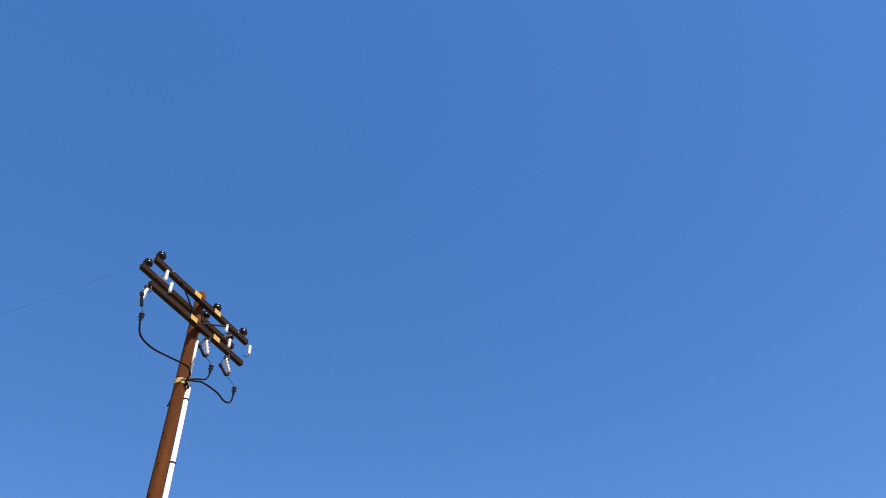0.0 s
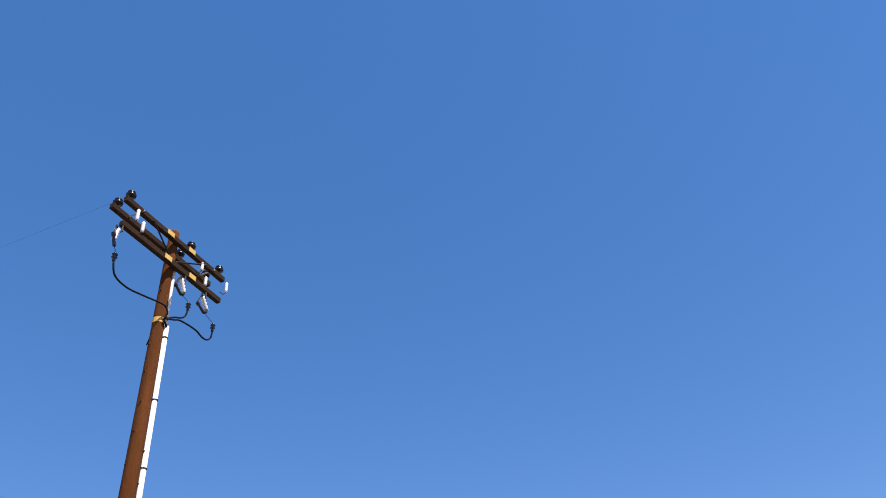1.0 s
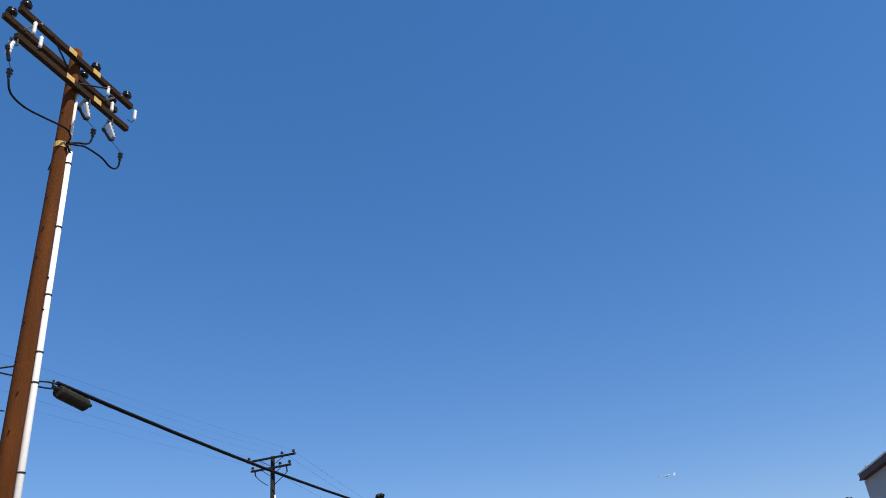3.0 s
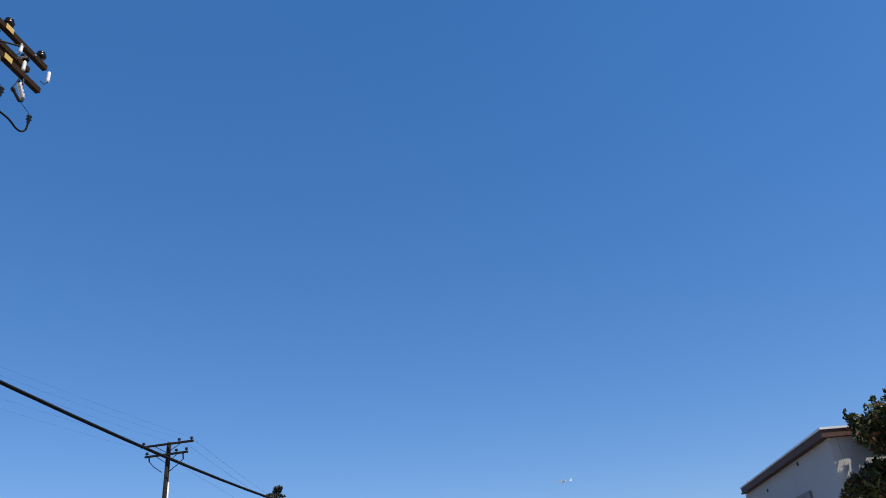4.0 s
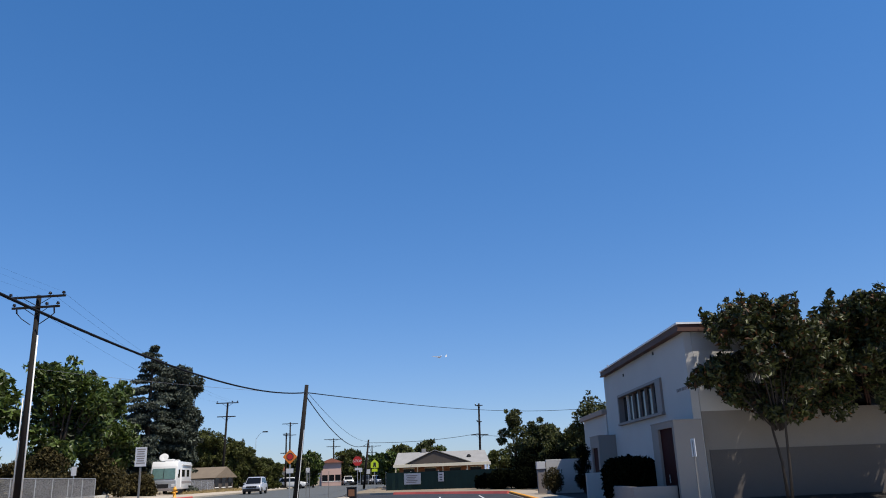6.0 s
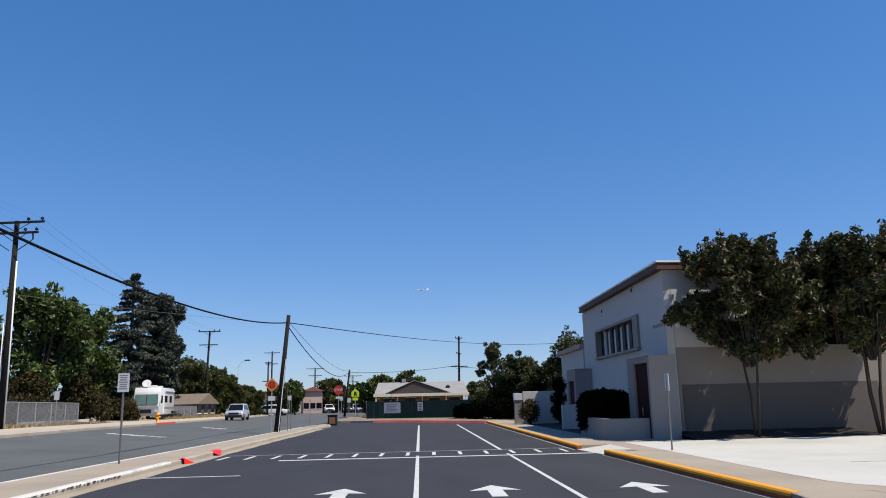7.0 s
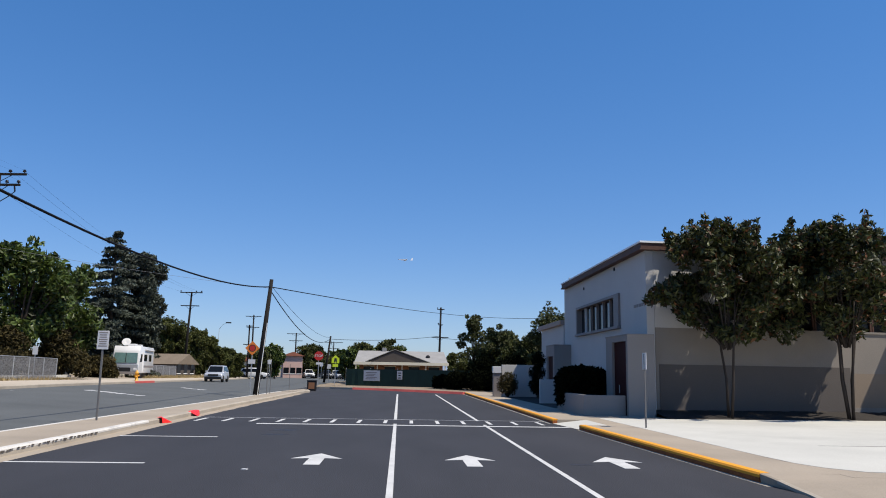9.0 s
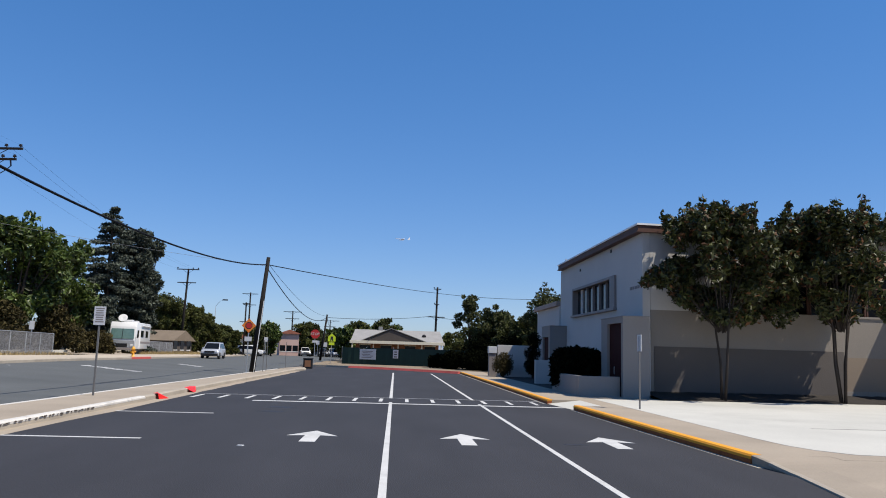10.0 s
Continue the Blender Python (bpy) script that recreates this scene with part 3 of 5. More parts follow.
    put("soffit", prism([(x, y) for x, y in o], WZ, WZ + 0.06), "trim")
    inset = [(WX - ox + 0.04, sy(WX) - ox + 0.04), (right, sy(right) - ox + 0.04), (right, far + 0.2), (WX - ox + 0.04, far - 0.39)]
    put("fascia", prism(inset, WZ + 0.06, WZ + 0.27), "trim")
    put("roof_edge", prism(o, WZ + 0.27, WZ + 0.34), "roof_white", label="white metal roof edge")
    for y, z in ((38.2, 6.0), (32.6, 6.25)):
        put("wall_vent", box(WX - 0.03, WX - 0.003, y - 0.09, y + 0.09, z - 0.07, z + 0.07, 0.004), "dark", label="small dark wall vent")
    for k in range(4):
        put("lettering_bar", box(WX - 0.02, WX - 0.003, 28.75 + k * 0.32, 28.97 + k * 0.32, 4.30, 4.42), "frame", label="pale grey lettering bar")
    put("vent_pipe", tube([(WX + 0.1, far - 0.9, WZ + 0.3), (WX + 0.1, far - 0.9, WZ + 0.62)], 0.05), "steel")
    # the long window: deep grey surround, panes, pale mullions and sill
    wd = new("window")
    wd.parent = sb
    tagged(wd, "long window with deep grey surround and pale mullions")
    fr = bmesh.new()
    box(WX - 0.10, WX + 0.3, y0, y0 + 0.75, z0, z1, bm=fr)
    box(WX - 0.10, WX + 0.3, y1 - 0.2, y1, z0, z1, bm=fr)
    box(WX - 0.10, WX + 0.3, y0 + 0.75, y1 - 0.2, z1 - 0.12, z1, bm=fr)
    fr.transform(inv)
    part("surround", fr, M["frame"], wd)
    s = box(WX - 0.16, WX + 0.29, y0 - 0.05, y1 + 0.05, z0 - 0.12, z0, 0.01)
    s.transform(inv)
    part("sill", s, M["frame"], wd)
    span = (y1 - 0.2) - (y0 + 0.75)
    for k in range(6):
        yk = y0 + 0.75 + span * k / 6
        g = box(WX + 0.17, WX + 0.19, yk + 0.05, yk + span / 6 - 0.05, z0 + 0.02, z1 - 0.14)
        g.transform(inv)
        part("pane", g, M["glass"], wd)
        mu = box(WX + 0.06, WX + 0.22, yk - 0.032, yk + 0.032, z0 + 0.002, z1 - 0.122)
        mu.transform(inv)
        part("mullion", mu, M["mullion"] if k == 5 else M["frame"], wd)
    mu = box(WX - 0.06, WX + 0.22, y0 + 0.752, y0 + 0.86, z0 + 0.003, z1 - 0.123)
    mu.transform(inv)
    part("mullion", mu, M["mullion"], wd)
    # entrance blocks with dark red doors on their street side
    for bx, by0, by1, bz, j0, j1, dz in ((8.385, 27.6, 30.55, 3.10, 0.23, 0.87, 2.89), (8.46, 41.3, 43.6, 3.2, 0.4, 0.35, 2.62)):
        bl = new("entrance_block")
        bl.parent = sb
        tagged(bl, "low stucco entrance block with dark red door")
        w = bmesh.new()
        box(bx, WX - 0.004, by0, by0 + 0.2, 0, bz, bm=w)
        box(bx, bx + 0.2, by1 - j1, by1, 0, bz, bm=w)
        box(bx, bx + 0.2, by0 + 0.2, by0 + j0, 0, bz, bm=w)
        box(bx, bx + 0.2, by0 + j0, by1 - j1, dz, bz, bm=w)
        box(bx + 0.2, WX - 0.004, by1 - 0.2, by1, 0, bz, bm=w)
        w.transform(inv)
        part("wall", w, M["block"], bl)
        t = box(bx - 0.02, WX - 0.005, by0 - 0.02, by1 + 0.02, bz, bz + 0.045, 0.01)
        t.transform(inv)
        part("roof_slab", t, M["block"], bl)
        d = box(bx + 0.10, bx + 0.15, by0 + j0, by1 - j1, 0.05, dz)
        d.transform(inv)
        part("door", d, M["door_red"], bl, "dark red double door")
        h = tube([(bx + 0.07, (by0 + by1) / 2 - 0.1, 0.95), (bx + 0.07, (by0 + by1) / 2 - 0.1, 1.25)], 0.015, 6)
        h.transform(inv)
        part("handle", h, M["steel"], bl)
    # lower wing behind
    lw = bmesh.new()
    box(WX, WX + 12, far + 0.31, 50.0, 0, 4.45, bm=lw)
    put("wing_wall", lw, "stucco")
    put("wing_roof", box(WX - 0.22, WX + 12.2, far + 0.32, 50.25, 4.45, 4.72, 0.02), "wing_trim")
    return sb


# entrance block and planter stucco, darkened to hold the shade they stand in
M["block"] = mat("shaded_block_stucco", (0.25, 0.226, 0.206), 0.9, 0.06, 30, 0.5, 0.3, stain=0.1)
# dado paint pulled darker for the tree shade; dado_tan keeps the sunlit tone
M["dado"] = mat("shaded_dado_paint", (0.103, 0.089, 0.080), 0.9, 0.07, 30, 0.5, 0.3, stain=0.12)
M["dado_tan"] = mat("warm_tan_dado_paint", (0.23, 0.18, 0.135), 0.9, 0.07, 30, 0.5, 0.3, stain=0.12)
M["wing_trim"] = mat("tan_parapet_trim", (0.36, 0.27, 0.22), 0.85, 0.1, 30, 1, 0.1)
build_school()

# planter wall beside the entrance, and the yard wall beyond
tagged(link("planter_wall", box(6.80, 8.38, 27.95, 28.2, 0.1, 0.88, 0.015), M["block"]), "low grey stucco planter wall by the entrance", "wall", kind="structure")
tagged(link("planter_wall", box(6.80, 7.05, 28.21, 32.6, 0.1, 0.88, 0.015), M["block"]), "low grey stucco planter wall by the entrance", "wall", kind="structure")
tagged(link("planter_wall", box(7.35, 8.44, 39.6, 39.85, 0.1, 1.35, 0.015), M["stucco"]), "white stucco planter wall by the rear entrance", "wall", kind="structure")
tagged(link("yard_wall", box(6.8, 9.39, 50.3, 50.55, 0.1, 2.2, 0.015), M["stucco"]), "plain pale stucco yard wall", "wall", kind="structure")
tagged(link("yard_wall", box(9.4, 9.65, 50.56, 58, 0.1, 2.2, 0.015), M["stucco"]), "plain pale stucco yard wall", "wall", kind="structure")

# ---- trees and shrubs ----


def leaf_cloud(centres, radii, count, size, rng, flat=1.0, droop=0.0):
    """One mesh of many folded leaves spread through round clumps, denser towards their outside."""
    c, r = np.asarray(centres, float), np.asarray(radii, float)
    w = r ** 2 / (r ** 2).sum()
    pick = rng.choice(len(c), count, p=w)
    d = rng.normal(size=(count, 3))
    d /= np.linalg.norm(d, axis=1)[:, None]
    rad = r[pick] * (0.45 + 0.75 * rng.random(count) ** 0.6)
    p = c[pick] + d * rad[:, None] * np.array([1, 1, flat])
    a = rng.normal(size=(count, 3)) + d * 0.8 + np.array([0, 0, -droop])
    a /= np.linalg.norm(a, axis=1)[:, None]
    b = np.cross(a, rng.normal(size=(count, 3)))
    b /= np.linalg.norm(b, axis=1)[:, None]
    s = size * (0.6 + 0.8 * rng.random(count))[:, None]
    n = np.cross(a, b)
    v = np.stack([p - a * s, p + b * s * 0.45 + n * s * 0.15, p + a * s, p - b * s * 0.45 + n * s * 0.15], 1).reshape(-1, 3)
    f = np.arange(count * 4).reshape(-1, 4)
    me = bpy.data.meshes.new("leaves")
    me.from_pydata(v.tolist(), [], f.tolist())
    return me


def crown_part(name, me, material, parent, label=""):
    me.materials.append(material)
    ob = new(name, me)
    ob.parent = parent
    if label:
        ob["label"] = label
    return ob


def tree(name, x, y, z, height, spread, bottom, leaf, n, size, seed, label, stems=1, bark="bark", trunk_r=0.12,
         clumps=26, group="", top_narrow=0.55, second=None, flat=0.85, fine=1.0, twigs=1, ragged=False, shoots=0, lobes=()):
    """Trunk or stems, limbs to each clump, and a crown of leaf clumps with gaps."""
    rng = np.random.default_rng(seed)
    t = base(name, x, y, z, label, "tree", group)
    cs, rs = [], []
    a_k = rng.random(clumps) * 2 * math.pi
    sector = 0.74 + 0.42 * rng.random((9, 3))
    for k in range(clumps):
        h = bottom + (height - bottom) * (0.08 + 0.84 * rng.random())
        f = (h - bottom) / (height - bottom)
        lim = spread * (0.55 + 0.9 * f if f < 0.45 else 0.95 + (f - 0.45) * (top_narrow - 0.95) / 0.55)
        a, q = a_k[k], rng.random() ** 0.55
        if ragged:
            lim *= sector[int(a_k[k] / (2 * math.pi) * 9) % 9][min(2, int(f * 3))]
        rr = spread * fine * (0.17 + 0.17 * rng.random())
        cs.append((math.cos(a) * max(0, lim - rr) * q, math.sin(a) * max(0, lim - rr) * q, min(h, height - rr * 0.8)))
        rs.append(rr)
    cs += [lobe[:3] for lobe in lobes]
    rs += [lobe[3] for lobe in lobes]
    # small twigs of leaf that break the outline
    for k in range(clumps * twigs):
        j = int(rng.integers(clumps))
        d = rng.normal(size=3)
        d[2] = abs(d[2]) * 0.8 if twigs == 1 else d[2] * 0.8 + 0.5
        d /= np.linalg.norm(d)
        cs.append(tuple(np.array(cs[j]) + d * rs[j] * (1.1 + 0.5 * rng.random())))
        rs.append(spread * 0.075 * (0.7 + rng.random()))
    # upright shoots above the crown
    for k in range(shoots):
        a, q = rng.random() * 2 * math.pi, rng.random() ** 0.5 * spread * 0.75
        top = height * (0.93 + 0.08 * rng.random()) - 0.35 * q / spread
        for i in range(4):
            cs.append((math.cos(a) * q * (1 + 0.04 * i), math.sin(a) * q * (1 + 0.04 * i), top - 0.75 + 0.25 * i))
            rs.append(0.20 - 0.035 * i)
    fork = bottom * 0.9 + 0.1
    for s in range(stems):
        a = 2 * math.pi * s / max(1, stems) + seed
        o = 0.0 if stems == 1 else trunk_r * 1.6
        p0 = Vector((math.cos(a) * o, math.sin(a) * o, -0.1))
        p1 = Vector((math.cos(a) * o * 2.2, math.sin(a) * o * 2.2, fork * 0.55)) + Vector(rng.normal(size=3) * 0.05)
        p2 = Vector((math.cos(a) * o * 4.0, math.sin(a) * o * 4.0, fork))
        p3 = Vector((math.cos(a) * spread * 0.22, math.sin(a) * spread * 0.22, bottom + (height - bottom) * 0.6))
        part("trunk", tube([p0, p1, p2, p3], [trunk_r * 1.25, trunk_r, trunk_r * 0.85, trunk_r * 0.25], 8), M[bark], t, smooth=True)
    for j in range(clumps):
        c = Vector(cs[j])
        s0 = Vector((c.x * 0.08, c.y * 0.08, fork + 0.2 * rng.random()))
        mid = s0.lerp(c, 0.5) + Vector((0, 0, 0.12 * spread))
        part("limb", tube([s0, mid, c], [trunk_r * 0.4, trunk_r * 0.22, trunk_r * 0.08], 5), M[bark], t)
    crown_part("crown", leaf_cloud(cs, rs, n, size, rng, flat), M[leaf], t)
    if second:
        crown_part("crown", leaf_cloud(cs, [r * 1.05 for r in rs], int(n * second[1]), size, rng, flat), M[second[0]], t)
    return t


def shrub(name, x, y, z, w, d, h, leaf, n, size, seed, label, clumps=14, square=False, category="shrub", group=""):
    rng = np.random.default_rng(seed)
    t = base(name, x, y, z, label, category, group)
    cs, rs = [], []
    for k in range(clumps):
        rr = min(w, d, h) * (0.2 + 0.12 * rng.random())
        if square:
            a, b, c = ((np.array([k % 5, k // 5 % 5, k // 25]) + 0.5 + rng.normal(size=3) * 0.12) / (2.5, 2.5, clumps / 50) - 1).clip(-1, 1)
            s = min(1.0, 1.0 / max(1e-6, (a * a + b * b + max(0, c) ** 2)) ** 0.5)
            rr = h * 0.20
            cs.append((a * s * (w / 2 - rr), b * s * (d / 2 - rr), rr * 0.9 + (c * s * 0.5 + 0.5) * (h - 2 * rr)))
        else:
            a, q, c = rng.random() * 2 * math.pi, rng.random() ** 0.5, rng.random()
            k2 = math.sqrt(max(0.05, 1 - c ** 2))
            cs.append((math.cos(a) * q * (w / 2 - rr) * k2, math.sin(a) * q * (d / 2 - rr) * k2, rr * 0.8 + c * (h - 1.9 * rr)))
        rs.append(rr)
    for c in cs[:8]:
        part("stem", tube([(c[0] * 0.1, c[1] * 0.1, -0.05), (c[0] * 0.6, c[1] * 0.6, c[2] * 0.5), c], [0.03, 0.02, 0.008], 5), M["bark_dark"], t)
    crown_part("foliage", leaf_cloud(cs, rs, n, size, rng), M[leaf], t)
    return t


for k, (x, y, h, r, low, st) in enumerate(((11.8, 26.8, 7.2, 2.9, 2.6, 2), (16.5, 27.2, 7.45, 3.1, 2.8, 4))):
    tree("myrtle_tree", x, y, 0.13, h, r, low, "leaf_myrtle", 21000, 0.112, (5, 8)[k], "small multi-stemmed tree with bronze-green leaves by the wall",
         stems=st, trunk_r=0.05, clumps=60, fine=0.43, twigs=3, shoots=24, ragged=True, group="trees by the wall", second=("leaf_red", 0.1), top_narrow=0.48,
         lobes=(((2.5, 0.7, 4.2, 0.62), (2.3, 0.2, 3.2, 0.5), (2.0, 1.2, 5.3, 0.6), (1.1, 1.4, 4.6, 0.55), (1.7, 1.3, 3.7, 0.5)),
                ((-2.5, 0.6, 4.8, 0.6), (-2.8, 0.9, 5.7, 0.55), (-2.1, 1.2, 4.0, 0.55), (-1.2, 1.5, 5.0, 0.6), (-2.2, 0.2, 6.4, 0.5)))[k])
shrub("round_bush", 7.72, 31.9, 0.14, 2.5, 2.6, 1.98, "leaf_shaded", 36000, 0.085, 5, "dense clipped round bush by the entrance, near-black for building shade", 100, square=True)
shrub("orange_bush", 7.0, 48.9, 0.14, 1.7, 1.5, 1.7, "leaf_dry", 3500, 0.06, 6, "orange-green bush against the yard wall", 16)
shrub("hanging_bush", 8.75, 47.8, 0.14, 1.3, 1.6, 2.9, "leaf_shaded", 3500, 0.07, 7, "dark tall shrub beside the rear entrance", 16)
tree("round_tree", 12.3, 62, 0.1, 7.3, 2.1, 2.0, "leaf_olive", 5000, 0.14, 12, "round green tree behind the low wing", bark="bark_dark")
# trees at the end of the lot
tree("young_tree", 6.9, 70, 0.1, 6.9, 2.0, 1.6, "leaf_olive", 4500, 0.15, 21, "loose olive-green tree at the end of the lot", bark="bark_dark", clumps=22, ragged=True, fine=0.8)
tree("broad_tree", 9.0, 68, 0.1, 5.2, 2.9, 0.2, "leaf_olive", 11000, 0.16, 22, "broad olive-green tree at the end of the lot", bark="bark_dark")
tree("broad_tree", 11.2, 66, 0.1, 4.7, 2.9, 0.2, "leaf_olive", 10000, 0.16, 23, "broad dark tree at the end of the lot", bark="bark_dark")
# near-black shrubs; they also fill ground that only lies in tree shade
for k, (x, y, w, h) in enumerate(((5.3, 68, 3.2, 1.9), (7.4, 66.5, 3.8, 3.4), (9.6, 64, 3.6, 3.2), (6.9, 65.3, 3.4, 1.9), (8.5, 62.4, 3.2, 2.6), (10.9, 60.5, 3.0, 2.4), (4.2, 72, 3.0, 1.4))):
    shrub("dark_shrub", x, y, 0.1, w, 2.4, h, "leaf_shaded", 7000, 0.11, 80 + k, "dense shrub at the end of the lot, darkened for tree shade", 26, group="dark shrubs")
# across the street
tree("street_tree", -29.8, 61, 0.75, 10.3, 4.6, 1.9, "leaf_green", 7600, 0.26, 31, "large bright green spreading tree across the street", bark="bark_dark", trunk_r=0.3, clumps=34, ragged=True, fine=0.85)
tree("street_tree", -30.3, 70, 0.75, 10.2, 4.4, 1.8, "leaf_green", 9500, 0.26, 32, "large bright green spreading tree across the street", bark="bark_dark", trunk_r=0.3, clumps=30, ragged=True, fine=0.85)
tree("street_tree", -34.4, 57, 0.75, 9.4, 4.2, 1.8, "leaf_green", 9000, 0.28, 33, "large green spreading tree across the street", bark="bark_dark", trunk_r=0.3, clumps=26)


def conifer(name, x, y, z, h, r, seed, label):
    """Tapered trunk with tiers of drooping needle sprays."""
    rng = np.random.default_rng(seed)
    t = base(name, x, y, z, label, "tree", "conifers across the street")
    part("trunk", tube([(0, 0, -0.2), (0, 0, h * 0.6), (0, 0, h)], [0.35, 0.2, 0.03], 8), M["bark_dark"], t, smooth=True)
    cs, rs, bm = [], [], bmesh.new()
    tiers = 22
    for k in range(tiers):
        f = k / (tiers - 1)
        reach = r * (1 - f) ** 0.75 + 0.25
        for j in range(int(9 - 5 * f)):
            a = rng.random() * 2 * math.pi
            q = reach * (0.75 + 0.35 * rng.random())
            zz = 1.2 + f * (h - 1.5) + rng.normal() * 0.15
            tip = (math.cos(a) * q, math.sin(a) * q, zz - 0.16 * q)
            tube([(0, 0, zz), tip], [0.05, 0.015], 4, bm)
            for s in (0.35, 0.6, 0.82, 1.0):
                cs.append((tip[0] * s, tip[1] * s, zz - 0.16 * q * s))
                rs.append(0.42 + 0.4 * (1 - abs(s - 0.6)) * (1 - 0.5 * f) - 0.2 * f)
    part("branchwork", bm, M["bark_dark"], t)["kind"] = "stuff"
    crown_part("crown", leaf_cloud(cs, rs, 34000, 0.17, rng, 0.32, 0.4), M["leaf_conifer"], t)
    return t


conifer("conifer", -30.4, 81, 0.75, 15.2, 4.7, 41, "tall blue-green conifer with drooping tiers")
tree("dense_tree", -28.2, 84.5, 0.75, 13.9, 3.0, 0.6, "leaf_conifer", 34000, 0.19, 42, "tall dense dark tree beside the conifer", bark="bark_dark", trunk_r=0.3, clumps=72, top_narrow=1.0, ragged=True, fine=1.0)
for k, (x, y, w, h) in enumerate(((-30, 50, 6, 3.0), (-26.8, 62, 5.0, 3.9), (-25.6, 66.5, 3.4, 2.0), (-29.3, 58.5, 5, 4.0), (-28.5, 44, 5, 2.8), (-29.5, 38, 5, 3.0), (-27.6, 54.5, 4, 2.2), (-31, 67, 6, 2.6), (-27.5, 72, 3.5, 2.2), (-36, 66, 7, 3.2))):
    shrub("dry_shrub", x, y, gz(x, y), w, 2.6, h, "leaf_dry", 5500, 0.14, 50 + k, "brown-green dry shrub behind the fence", 20, group="dry shrubs")
for k, (x, y, w, h) in enumerate(((-36.0, 103, 7, 7.4), (-34.0, 108, 7, 8.0), (-32.0, 105, 6.5, 8.3), (-30.6, 104, 5.5, 7.6), (-29.2, 106, 5.5, 7.2), (-27.8, 105, 5.2, 6.4),
                                  (-26.6, 107, 5.0, 5.7), (-25.4, 106, 4.4, 5.0), (-24.4, 109, 4.0, 4.3), (-23.6, 112, 3.6, 3.6))):
    tree("hedge_tree", x, y, gz(x, y), h, w / 2, 0.2, "leaf_hedge", 11000, 0.15, 60 + k, "olive-brown feathery tree in the row lining the street", bark="bark_dark", trunk_r=0.12,
         clumps=46, group="trees lining the street", top_narrow=0.75, ragged=True, fine=0.75, twigs=2)

# ---- utility poles ----


def insulator(name, x, y, z, parent, s=1.0):
    prof = [(0.02, 0), (0.02, 0.05), (0.085, 0.06), (0.095, 0.10), (0.06, 0.125), (0.075, 0.14), (0.07, 0.17), (0.03, 0.19)]
    return part(name, lathe([(r * s, h * s) for r, h in prof], 10, (x, y, z)), M["insul"], parent, smooth=True)


def crossarm(parent, x, y0, y1, z, along="y"):
    w, h = 0.046, 0.054
    bm = box(x - w, x + w, y0, y1, z - h, z + h, 0.008) if along == "y" else box(y0, y1, x - w, x + w, z - h, z + h, 0.008)
    return part("crossarm", bm, M["arm"], parent)


